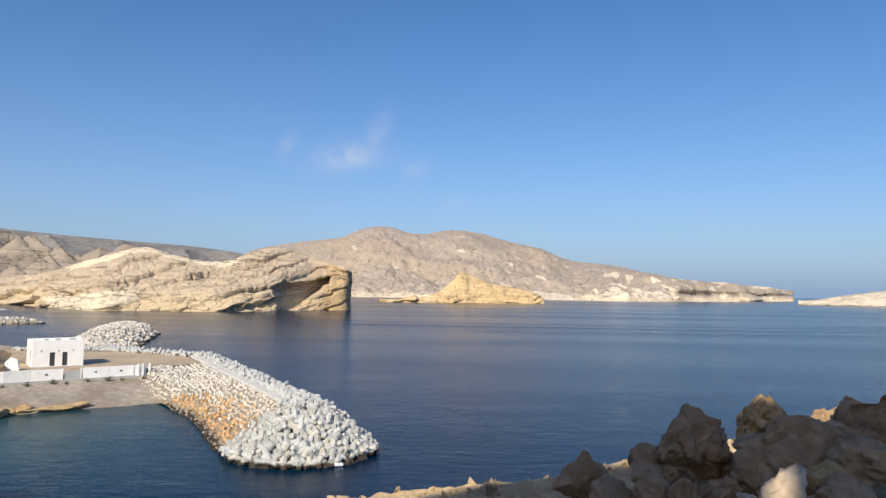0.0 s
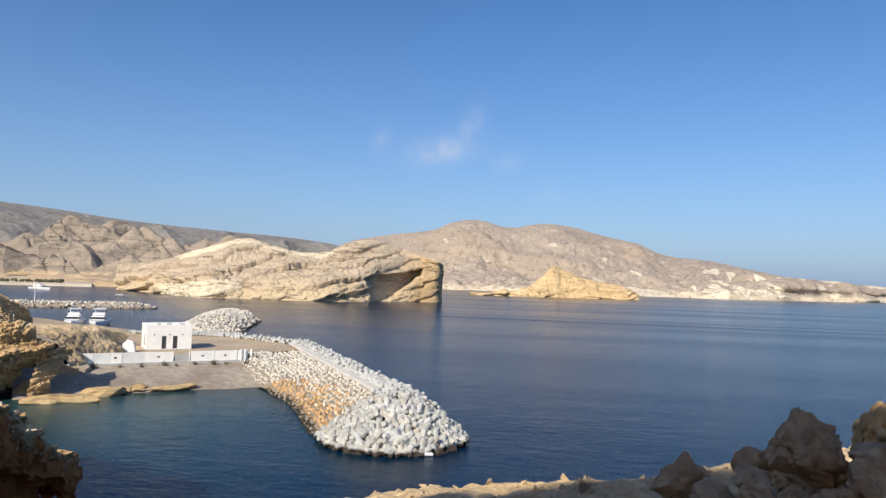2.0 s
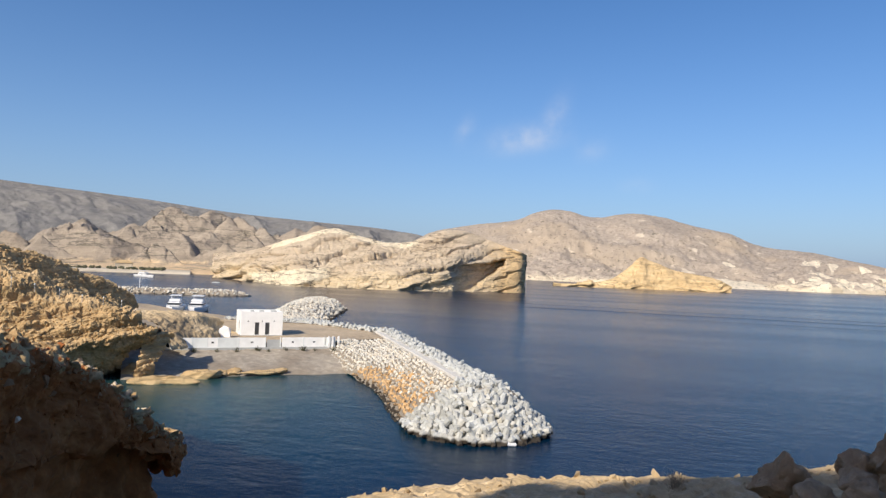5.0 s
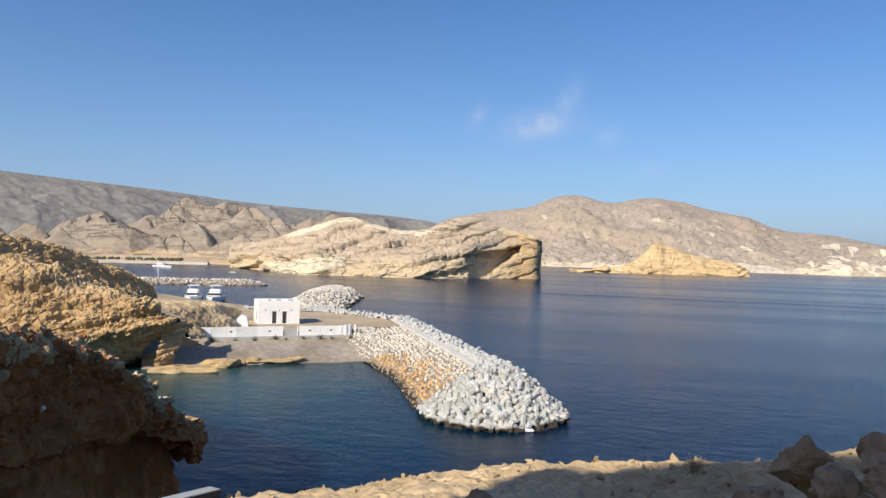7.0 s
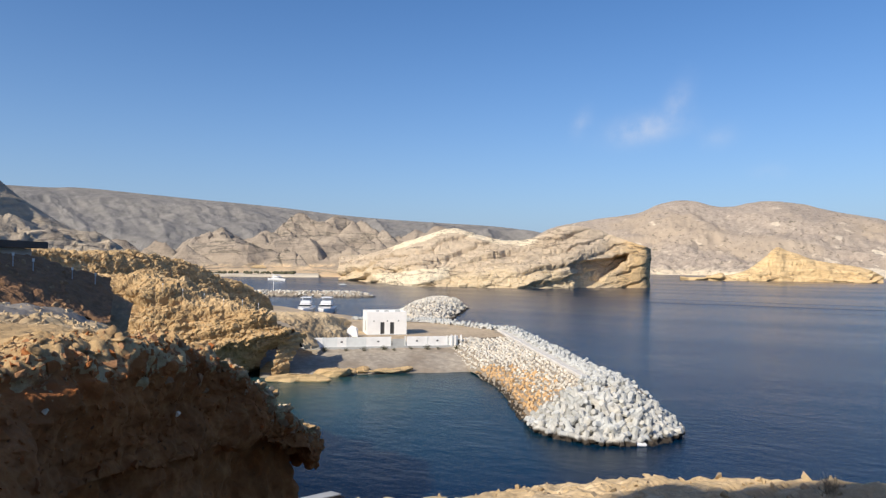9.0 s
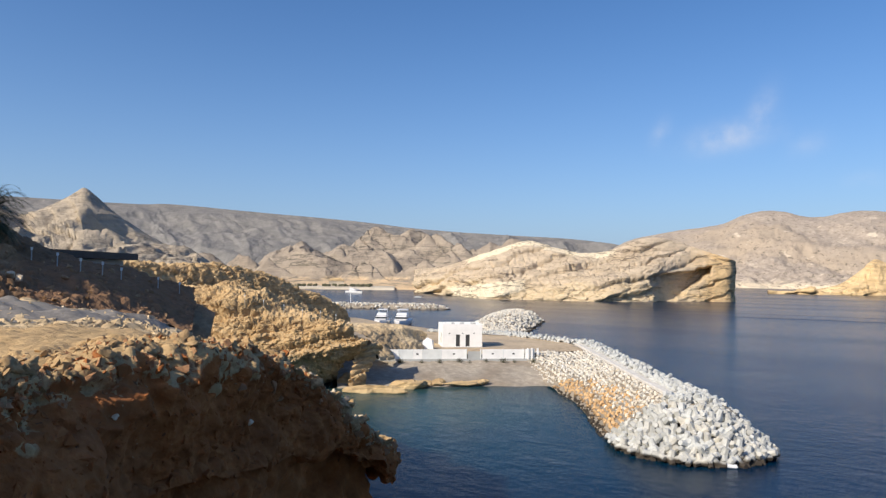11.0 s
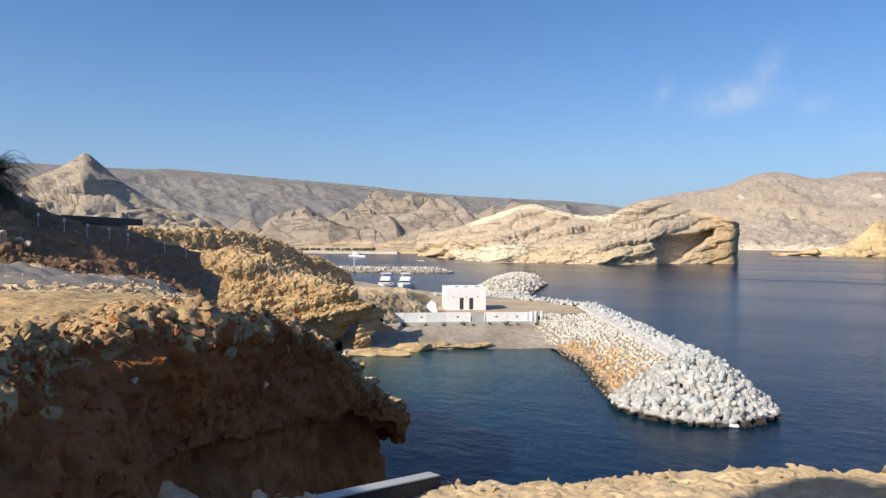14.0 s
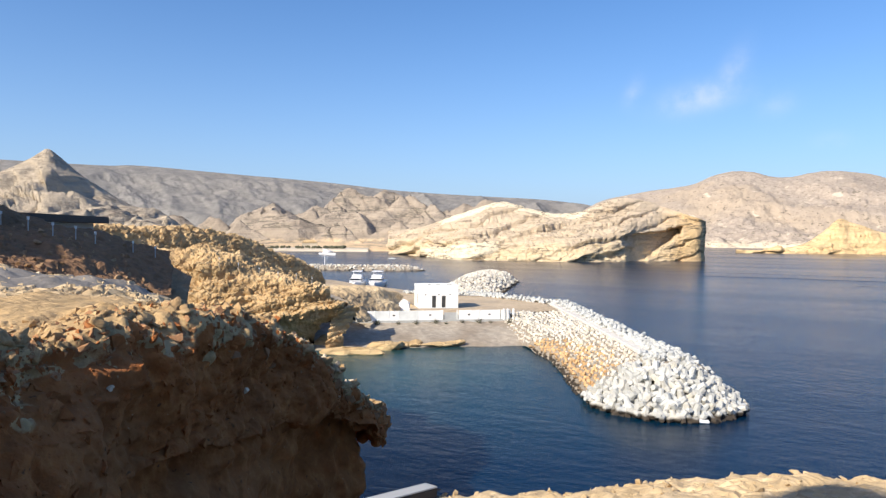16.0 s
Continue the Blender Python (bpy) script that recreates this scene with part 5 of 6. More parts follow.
def joined(name, items, material, label, category, kind="stuff", parent=None):
    """Many small stones in one mesh: items of (mesh, matrix)."""
    vs, fs, base = [], [], 0
    for me, m in items:
        vs += [(m @ v.co)[:] for v in me.vertices]
        fs += [[base + i for i in p.vertices] for p in me.polygons]
        base += len(me.vertices)
    me = bpy.data.meshes.new(name)
    me.from_pydata(vs, [], fs)
    me.materials.append(material)
    ob = new(name, me)
    if parent is not None:
        ob.parent = parent
    return tagged(ob, label, category, kind=kind)


STONES = [hull_mesh("stone", 900 + i, (1, 0.8, 0.6), 9) for i in range(8)]
rnd = random.Random(17)
items = []
for i in range(300):
    x = rnd.uniform(-5, 3.5)
    lim = np.interp(x, xs, top_y)
    y = lim - abs(rnd.gauss(0, 0.7)) - 0.02
    p = ground_z(ledge_g, x, y)
    s = rnd.choice((0.04, 0.05, 0.06, 0.08, 0.12)) * rnd.uniform(0.7, 1.2)
    items.append((rnd.choice(STONES), pose(p[0], p[1], p[2] + s * 0.1, rnd.uniform(0, 360), rnd.uniform(0, 360), rnd.uniform(0, 360)) @ Matrix.Scale(s, 4)))
joined("rim_rubble", items, M_LEDGE, "sunlit sandy rubble along the ledge's rim", "rubble")
for x, s in ((-2.3, 0.2), (-1.95, 0.24), (-1.2, 0.2), (0.2, 0.15), (-3.2, 0.2), (-3.9, 0.22), (-2.8, 0.18), (1.0, 0.14)):
    p = ground_z(ledge_g, x, np.interp(x, xs, top_y) - 0.1)
    s *= 0.5
    boulder("stone", (p[0], p[1], p[2] - s * 0.05), (s * 1.5, s, s * 0.6), int(700 + x * 10), M_LEDGE, "sunlit sandy stone on the ledge's rim", (0, 0, x * 70), cuts=18, rough=0.1, group="stones on the rim", fine=3)

items = []
for i in range(520):
    x, y = rnd.uniform(-6.2, -0.4), rnd.uniform(3.6, 5.4)
    p = ground_z(ledge_g, x, y)
    s = rnd.choice((0.05, 0.07, 0.1, 0.14, 0.2)) * rnd.uniform(0.7, 1.3)
    items.append((rnd.choice(STONES), pose(p[0], p[1], p[2] + s * 0.2, rnd.uniform(0, 360), rnd.uniform(0, 360), rnd.uniform(0, 360)) @ Matrix.Scale(s, 4)))
joined("shaded_rubble", items, M_BOULDER, "brown broken stones between the boulders below the viewpoint", "rubble")

# pale stones on the plateau and the slope
items = []
for i in range(1700):
    u, v = rnd.random() ** 1.3, rnd.random()
    p = plat_g[int(v * 210), int(u * 200)]
    s = rnd.choice((0.04, 0.06, 0.09, 0.14)) * rnd.uniform(0.7, 1.3)
    items.append((rnd.choice(STONES), pose(p[0], p[1], p[2] + s * 0.15, rnd.uniform(0, 360), rnd.uniform(0, 360), rnd.uniform(0, 360)) @ Matrix.Scale(s, 4)))
joined("plateau_rubble", items, M_LEDGE, "scattered sandy stones on the plateau", "rubble")
rim_r = random.Random(23)


def embedded(count, v_mid, v_wide, sizes, sink):
    """Angular stones half sunk in the near cliff, thickest about one line across it."""
    its = []
    for _ in range(count):
        k, j = int(100 + 420 * rim_r.random()), int(min(360, max(60, rim_r.gauss(v_mid, v_wide))))
        p = cliff_g[k, j]
        z = sizes[0] + (sizes[1] - sizes[0]) * rim_r.random() ** 2.6
        nn = cliff_n[k, j] * z * sink
        its.append((rim_r.choice(STONES), pose(p[0] - nn[0], p[1] - nn[1], p[2] - nn[2], rim_r.uniform(0, 360), rim_r.uniform(0, 360), rim_r.uniform(0, 360)) @ Matrix.Diagonal((z, z * rim_r.uniform(0.7, 1.2), z * rim_r.uniform(0.7, 1.3), 1))))
    return its


cliff_n = normals(cliff_g)
cliff_n = cliff_n if cliff_n[280, 215][0] > 0 else -cliff_n
# sandy stones coloured for the sunlit rim, brown ones for the shaded side below
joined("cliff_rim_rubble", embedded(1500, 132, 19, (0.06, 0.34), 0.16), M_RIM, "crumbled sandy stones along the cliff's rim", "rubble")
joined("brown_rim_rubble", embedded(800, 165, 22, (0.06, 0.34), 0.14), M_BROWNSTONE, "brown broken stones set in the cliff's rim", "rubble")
tip = []
for i in range(70):
    k = int(335 + 90 * rim_r.random())
    p = cliff_g[k, int(rim_r.gauss(138, 4))]
    z = 0.05 + 0.16 * rim_r.random() ** 2
    tip.append((rim_r.choice(STONES), pose(p[0], p[1], p[2] + z * 0.3, rim_r.uniform(0, 360), rim_r.uniform(0, 360), rim_r.uniform(0, 360)) @ Matrix.Scale(z * 1.2, 4)))
joined("tip_stones", tip, M_PALE, "pale sunlit stones along the cliff's sloping edge", "rubble")
joined("face_pebbles", embedded(2200, 215, 45, (0.05, 0.34), 0.16), M_NEAR, "brown stones set in the conglomerate of the cliff's face", "rubble")
for i in range(40):
    k = int(130 + 340 * rim_r.random())
    p = cliff_g[k, int(150 + rim_r.gauss(0, 12))]
    s = rim_r.uniform(0.14, 0.32)
    boulder("stone", (p[0], p[1], p[2] - s * 0.05), (s * 1.5, s, s * 0.75), 860 + i, M_RIM, "sandy brown rock in the crumbling rim", (rim_r.uniform(-25, 25), rim_r.uniform(-25, 25), rim_r.uniform(0, 180)), cuts=14, rough=0.2, group="rocks in the rim", fine=3)
items = []
for i in range(240):
    p = slope_g[rim_r.randrange(40, 340), rim_r.randrange(4, 150)]
    s = rim_r.choice((0.1, 0.14, 0.18, 0.25, 0.36)) * rim_r.uniform(0.7, 1.3)
    items.append((rim_r.choice(STONES), pose(p[0], p[1], p[2] + s * 0.1, rim_r.uniform(0, 360), rim_r.uniform(0, 360), rim_r.uniform(0, 360)) @ Matrix.Scale(s, 4)))
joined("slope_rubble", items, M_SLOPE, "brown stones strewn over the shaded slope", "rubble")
for x, y, z, s in ((-26.1, 12.8, 14.71, 0.62), (-25.8, 13.4, 14.70, 0.60), (-26.0, 14.1, 14.64, 0.40), (-25.5, 14.1, 14.53, 0.35), (-28.3, 14.1, 16.11, 0.55), (-21.6, 11.8, 13.75, 0.40), (-21.9, 12.4, 13.78, 0.35), (-12.8, 8.1, 13.75, 0.14), (-21.8, 13.5, 13.51, 0.40), (-22.0, 14.1, 13.41, 0.35), (-22.6, 15.1, 13.35, 0.42), (-22.4, 15.4, 13.23, 0.35), (-13.4, 9.8, 13.58, 0.15), (-21.5, 11.9, 13.82, 0.28), (-26.4, 12.3, 14.86, 0.40), (-27.0, 12.1, 15.10, 0.35), (-8.4, 6.2, 13.0, 0.1), (-8.5, 8.6, 12.5, 0.09), (-8.2, 5.2, 12.6, 0.1)):
    boulder("stone", (x, y, z), (s * 1.3, s, s * 0.8), int(800 - x * 9), M_PALE, "pale sunlit limestone stone", (x * 30, 0, x * 50), cuts=16, rough=0.09, group="pale stones", fine=3)

# ---- breakwater ----
axis_p = 22.5
breakwater = thing("breakwater", pose(0, 0, 0), "rubble breakwater with concrete road and pale armour units", "breakwater")


def toe(q):
    """Where the inner slope meets water or beach, and its height there."""
    return float(np.interp(q, (58, 84, 90, 100, 107), (14.6, 15.1, 16.0, 14.6, 12.8))), float(np.interp(q, (84, 90, 100, 107), (0.05, 1.5, 2.0, 2.2)))


def bw_rows():
    """Cross-sections from the root to the round head: inner toe, road, crest, outer toe."""
    out = []
    for q in (132, 120, 107, 100, 95, 90, 84, 74, 66):
        t, h = toe(q)
        out.append([bw(t - 2, q, h - 1.5), bw(t, q, h), bw(t + (21.6 - t) * 0.5, q, h + (2.98 - h) * 0.55), bw(21.6, q, 2.98), bw(24.3, q, 2.98), bw(25.6, q, 3.1), bw(28, q, 1.2), bw(31.5, q, -1.5)])
    for q, sh in ((62, 0.6), (59, 0.28), (56.2, 0.0)):
        h = (2.8, 1.3, -1.5)[(62, 59, 56.2).index(q)]
        c = 21.3
        out.append([bw(c + (p - c) * (0.55 + 0.5 * sh), q, min(z, h)) for p, z in ((14.2, -1.5), (15.6, 0), (18.0, 1.6), (20.4, 2.6), (22.6, 2.6), (24.6, 2.2), (27, 0.6), (28.5, -1.5))])
    return out


g = loft(bw_rows(), 90, 160)
g = g + normals(g) * (0.05 * fbm(g / 0.9, 4, 5))[..., None] * np.sign(normals(g)[45, 60][2])
core = sheet("core", g, M_CORE, flip=True, shade=False)
core.parent = breakwater
g2 = loft([[bw(22.2, q, 3.14), bw(23.0, q, 3.17), bw(23.8, q, 3.14)] for q in (68.6, 80, 95, 110, 122)] + [[bw(20.6, 130, 3.14), bw(21.6, 131.2, 3.17), bw(22.6, 132.4, 3.14)], [bw(14, 135.6, 3.14), bw(14.5, 136.9, 3.17), bw(15, 138.2, 3.14)], [bw(4, 140.4, 3.14), bw(4.2, 141.6, 3.17), bw(4.4, 142.8, 3.14)]], 8, 160)
road = sheet("road", g2, M_ROAD, flip=True)
road.parent = breakwater
tagged(road, "grey concrete road")
kerb = part("kerb", bmesh.new(), M_WHITE, breakwater, "pale concrete kerb along the road")
kg = loft([[bw(22.2, q, 3.0), bw(22.2, q, 3.34), bw(22.0, q, 3.36), bw(21.8, q, 3.32), bw(21.8, q, 2.9)] for q in (69, 80, 95, 110, 122)], 16, 80)
kerb.data = grid_mesh("kerb", kg, flip=True)
kerb.data.materials.append(M_ROAD)


def unit_mesh(seed):
    """A concrete armour unit: four stout tapered legs that spread from one hub."""
    bm = bmesh.new()
    for k in range(4):
        a = 2.0944 * k
        d = Vector((0, 0, 1)) if k == 3 else Vector((0.943 * math.cos(a), 0.943 * math.sin(a), -0.333))
        tube(bm, -0.06 * d, d * 0.60, 0.30, 0.185, 7)
    me = bpy.data.meshes.new("armour_unit")
    bm.to_mesh(me)
    bm.free()
    me.materials.append(M_ARMOUR)
    return me


UNIT = unit_mesh(1)
ROCKS = [hull_mesh("riprap_stone", 40 + i, (1, 0.8, 0.7), 14) for i in range(5)]
for me in ROCKS:
    me.materials.append(M_RIPRAP)
flat = g.reshape(-1, 3)
pq = np.stack([flat[:, :2] @ P2, flat[:, :2] @ A2], -1)


def on_core(p, q):
    i = np.argmin((pq[:, 0] - p) ** 2 + (pq[:, 1] - q) ** 2)
    return flat[i, 2]


rnd = random.Random(23)


def spin(x, y, z, s):
    return pose(x, y, z, rnd.uniform(0, 360), rnd.uniform(0, 360), rnd.uniform(0, 360)) @ Matrix.Scale(s, 4)


# armour units round the head and along the sea side
spots = []
for ring in range(10):
    rad = 1.0 + ring * 0.62
    count = int(rad * 3.7 / 0.74)
    for k in range(count):
        a = -0.25 + (math.pi + 0.6) * (k + rnd.random() * 0.5) / count
        p, q = 21.3 + rad * math.cos(a), 62.9 - rad * math.sin(a)
        z = np.interp(rad, (0, 1.6, 2.8, 7.0), (3.3, 3.25, 3.0, 0.0))
        spots.append((p, q, z + rnd.uniform(-0.15, 0.2)))
near_units = [s for s in spots][:300]
for p, q, z in near_units:
    ob = new("armour_unit", UNIT)
    ob.parent = breakwater
    ob.matrix_world = spin(*bw(p, q, z), rnd.uniform(1.05, 1.3))
side = []
q = 66.0
while q < 142:
    for j in range(-1, 4):
        p0 = 24.6 if q < 122 else 24.4 - (q - 122) * 0.75
        p, z = p0 + j * 0.95 + rnd.uniform(-0.2, 0.2), 3.25 - max(0, j - 0.6) * 0.75 + rnd.uniform(-0.15, 0.2)
        side.append((UNIT, spin(*bw(p, q + rnd.uniform(-0.3, 0.3), z), rnd.uniform(0.95, 1.2))))
    q += 0.95
for k in range(26):
    p, q = 21.4 + rnd.random() * 3.4, 66.3 + rnd.random() * 3.2
    side.append((UNIT, spin(*bw(p, q, 3.15 + rnd.uniform(-0.1, 0.15)), rnd.uniform(0.95, 1.2))))
# the bend towards the old mound
for k in range(46):
    p, q = 15 - k * 0.42, 138.0 + k * 0.1
    for j in range(2):
        side.append((UNIT, spin(*bw(p + rnd.uniform(-0.2, 0.2), q + 1.2 * j + rnd.uniform(-0.2, 0.2), 3.4 - 0.6 * j), rnd.uniform(0.75, 0.95))))
joined("sea_side_armour", side, M_ARMOUR, "pale concrete armour units along the sea side", "", "stuff", breakwater)

# inner slope of quarry stone
inner = []
for q in np.arange(58, 111, 0.42):
    tp, th = toe(q)
    for t in np.arange(0, 1.001, 0.07):
        p = (tp - 1.6) * (1 - t) + 21.5 * t + rnd.uniform(-0.18, 0.18)
        if (p - 21.3) ** 2 + (q - 62.9) ** 2 < 49 and q < 62.5:
            continue
        qq = q + rnd.uniform(-0.2, 0.2)
        inner.append((rnd.choice(ROCKS), spin(*bw(p, qq, on_core(p, qq) + 0.05), rnd.uniform(0.42, 0.75)), q, t))


def ochre(r):
    """The stones low on the slope towards the cove are the ochre ones."""
    me, m, q, t = r
    lim = np.interp(q, (62, 70, 80, 88, 93), (0.3, 0.58, 0.64, 0.5, 0.0))
    return t < lim * (0.6 + 0.8 * random.Random(int(q * 1000 + t * 77)).random())


PALE_ROCKS = []
for me in ROCKS:
    me = me.copy()
    me.materials.clear()
    me.materials.append(M_RIPPALE)
    PALE_ROCKS.append(me)
near_i = [r for r in inner if r[2] < 84]
rnd.shuffle(near_i)
for r in near_i[:300]:
    ob = new("riprap_stone", r[0] if ochre(r) else PALE_ROCKS[ROCKS.index(r[0])])
    ob.parent = breakwater
    ob.matrix_world = r[1]
chosen = {id(r) for r in near_i[:300]}
rest = [r for r in inner if id(r) not in chosen]
joined("inner_riprap", [r[:2] for r in rest if ochre(r)], M_RIPRAP, "ochre and tan quarry stones of the inner slope", "", "stuff", breakwater)
joined("pale_riprap", [r[:2] for r in rest if not ochre(r)], M_RIPSTUFF, "pale quarry stones of the upper slope", "", "stuff", breakwater)
# stones of the yard's corner, between wall and breakwater
corner = []
for i in range(160):
    s, o = rnd.uniform(23.8, 27.5), rnd.uniform(-2.0, 4.0)
    z = np.interp(o, (-2.5, -0.5, 4.5, 6), (3.1, 3.0, 1.6, 1.2))
    x, y, z = fe(s, o, z)
    p = x * P2[0] + y * P2[1]
    if p > 19.5:
        continue
    corner.append((rnd.choice(ROCKS), spin(x, y, z, rnd.uniform(0.4, 0.85))))
joined("corner_riprap", corner, M_RIPSTUFF, "pale quarry stones at the yard's corner", "", "stuff", breakwater)

# white float washed up at the head
bm = box_bm(-0.55, 0.55, -0.22, 0.22, -0.12, 0.2, 0.1)
washed_float = part("float", bm, M_HULL)
washed_float.matrix_world = pose(-8.8, 59.7, 0.12, 6, 4, 25)
tagged(washed_float, "small white plastic float at the waterline", "float")

# ---- old rubble mound and marina breakwater ----
ROCK_ITEMS = [hull_mesh("rock", 60 + i, (1.1, 0.9, 0.75), 14) for i in range(5)]


def rubble_bank(name, a, b, half, height, step, size, label, seed, slope_end=True):
    """A long heap of armour stone between two points."""
    r = random.Random(seed)
    a, b = Vector(a), Vector(b)
    d = b - a
    ln = d.length
    d.normalize()
    n = Vector((-d.y, d.x, 0))
    top = thing(name, pose(0, 0, 0), label, "breakwater")
    prof = []
    for t in np.linspace(-0.06, 1.06, 14):
        e = math.sqrt(max(0.02, 1 - max(0, (abs(t - 0.5) - 0.40) / 0.16) ** 2)) if slope_end else 1
        c = a + d * ln * t
        hh = height(t) * e if callable(height) else height * e
        prof.append([(c + n * (half * s * e))[:2] + (hh * (1 - abs(s) ** 2.2) - 1.2 * abs(s) ** 3,) for s in (-1, -0.75, -0.45, 0, 0.45, 0.75, 1)])
    gg = loft(prof, 40, 80)
    c = sheet("core", gg, M_CORE, shade=False, flip=True)
    c.parent = top
    f = gg[:, :, :].reshape(-1, 3)
    its = []
    for k in range(int(ln * half * 2 / step ** 2)):
        p = f[r.randrange(len(f))]
        if p[2] < -0.4:
            continue
        its.append((r.choice(ROCK_ITEMS), pose(p[0] + r.uniform(-1, 1), p[1] + r.uniform(-1, 1), p[2] + 0.1, r.uniform(0, 360), r.uniform(0, 360), r.uniform(0, 360)) @ Matrix.Scale(size * r.uniform(0.6, 1.2), 4)))
    joined("armour_stone", its, M_RIPSTUFF, "pale grey armour stones", "", "stuff", top)
    return top


rubble_bank("rubble_mound", (-76, 148, 0), (-97, 214, 0), 9.5, lambda t: 1.1 + 2.5 * smooth(0.1, 0.65, t), 0.62, 1.0, "pale grey mound of armour stone beyond the yard", 3)
rubble_bank("marina_breakwater", (-215, 224, 0), (-152, 254, 0), 5, 2.0, 0.8, 1.3, "low pale rubble breakwater of the marina", 4)


# ---- house ----
house = thing("house", Matrix(((0.78, -0.626, 0, -57.75), (0.626, 0.78, 0, 98.2), (0, 0, 1, 3.05), (0, 0, 0, 1))), "small white flat-roofed block house with two dark doors", "house")
W, D, H, T = 6.5, 5.2, 3.75, 0.22


def wall_with(bm, x0, x1, z0, z1, holes):
    """A wall in the plane y = 0, T thick, one closed mesh with its openings through it."""
    xs_ = sorted({x0, x1, *[h[0] for h in holes], *[h[1] for h in holes]})
    zs_ = sorted({z0, z1, *[h[2] for h in holes], *[h[3] for h in holes]})
    v = {(i, k, s): bm.verts.new((x, s * T, z)) for i, x in enumerate(xs_) for k, z in enumerate(zs_) for s in (0, 1)}

    def solid(i, k):
        if not (0 <= i < len(xs_) - 1 and 0 <= k < len(zs_) - 1):
            return False
        cx, cz = (xs_[i] + xs_[i + 1]) / 2, (zs_[k] + zs_[k + 1]) / 2
        return not any(h[0] < cx < h[1] and h[2] < cz < h[3] for h in holes)

    for i in range(len(xs_) - 1):
        for k in range(len(zs_) - 1):
            if solid(i, k):
                c = [(i, k), (i + 1, k), (i + 1, k + 1), (i, k + 1)]
                bm.faces.new([v[(*p, 0)] for p in c])
                bm.faces.new([v[(*p, 1)] for p in reversed(c)])
                for (di, dk), p, q in (((0, -1), c[0], c[1]), ((1, 0), c[1], c[2]), ((0, 1), c[2], c[3]), ((-1, 0), c[3], c[0])):
                    if not solid(i + di, k + dk):
                        bm.faces.new([v[(*p, 0)], v[(*p, 1)], v[(*q, 1)], v[(*q, 0)]])
    return bm


doors = ((2.15, 2.85, 0.12, 2.05), (3.75, 4.45, 0.12, 2.05))
vents = ((1.0, 1.2, 2.15, 2.33), (3.2, 3.4, 2.15, 2.33), (5.05, 5.25, 2.15, 2.33))
part("front_wall", wall_with(bmesh.new(), 0, W, 0, H, doors + vents), M_WHITE, house)
sw = wall_with(bmesh.new(), T, D - T, 0, H, ((1.6, 2.6, 0.5, 2.3),))
bmesh.ops.rotate(sw, cent=(0, 0, 0), matrix=Matrix.Rotation(radians(90), 3, "Z"), verts=sw.verts)
bmesh.ops.translate(sw, vec=(T, 0, 0), verts=sw.verts)
part("side_wall", sw, M_WHITE, house)
part("side_wall", box_bm(W - T, W, T, D - T, 0, H), M_WHITE, house)
part("back_wall", box_bm(0, W, D - T, D, 0, H), M_WHITE, house)
part("roof_slab", box_bm(T, W - T, T, D - T, H - 0.75, H - 0.55), M_WHITE, house)
for x0, x1, z0, z1 in doors:
    d = part("door", box_bm(x0, x1, 0.1, 0.16, z0, z1), M_DARK, house, "dark door")
    part("door_frame", box(box_bm(x0, x0 + 0.05, 0.04, 0.1, z0, z1), x1 - 0.05, x1, 0.04, 0.1, z0, z1), M_GREYWALL, d)
for x0, x1, z0, z1 in vents:
    part("vent", box_bm(x0, x1, 0.08, 0.14, z0, z1), M_DARK, house, "small dark vent")
part("window", box_bm(0.08, 0.14, 1.6, 2.6, 0.5, 2.3), M_DARK, house, "dark side window")
part("plinth", box_bm(-0.12, W + 0.12, -0.12, D, -0.1, 0.06, 0.02), M_GREYWALL, house)
for x, w in ((1.8, 0.5), (3.2, 0.7), (5.0, 0.9)):
    part("roof_unit", box_bm(x, x + w, 2.2, 2.8, H - 0.55, H + 0.08, 0.03), M_GREYWALL, house)

# ---- wall in front of the yard, of pale panels between posts ----
fence = thing("boundary_wall", pose(0, 0, 0), "low wall of pale panels between grey posts above the beach", "wall")


def fence_box(s0, s1, o0, o1, z0, z1, bevel=0.0):
    bm = box_bm(s0, s1, -o1, -o0, z0, z1, bevel)
    ang = math.atan2(FD.y, FD.x)
    bmesh.ops.transform(bm, matrix=Matrix.Translation(FENCE_A) @ Matrix.Rotation(ang, 4, "Z"), verts=bm.verts)
    return bm


part("footing", fence_box(-1, 24.2, -0.25, 0.35, 1.6, 2.32), M_GREYWALL, fence, "grey concrete footing")
panels = ((0.0, 2.9, 1), (2.9, 4.9, 0), (4.9, 6.4, 1), (6.4, 9.2, 0), (9.2, 13.0, 1), (13.2, 15.2, 2), (15.4, 18.6, 1), (18.6, 21.8, 1), (21.95, 23.4, 0))
for s0, s1, k in panels:
    part("panel", fence_box(s0 + 0.03, s1 - 0.03, -0.06, 0.06 if k != 2 else -0.02, 2.3, 3.72 if k != 2 else 3.4, 0.015), (M_PANEL, M_WHITE, M_GREYWALL)[k], fence)
    part("post", fence_box(s1 - 0.07, s1 + 0.07, -0.09, 0.09, 2.3, 3.76), M_PANEL, fence)
    if k == 1:
        part("vent", fence_box((s0 + s1) / 2 - 0.16, (s0 + s1) / 2 + 0.16, 0.06, 0.085, 2.95, 3.15), M_DARK, fence, "small dark vent")
for s in (22.4, 23.0, 23.9):
    part("end_post", fence_box(s - 0.12, s + 0.12, 0.14, 0.38, 2.2, 3.9), M_WHITE, fence)

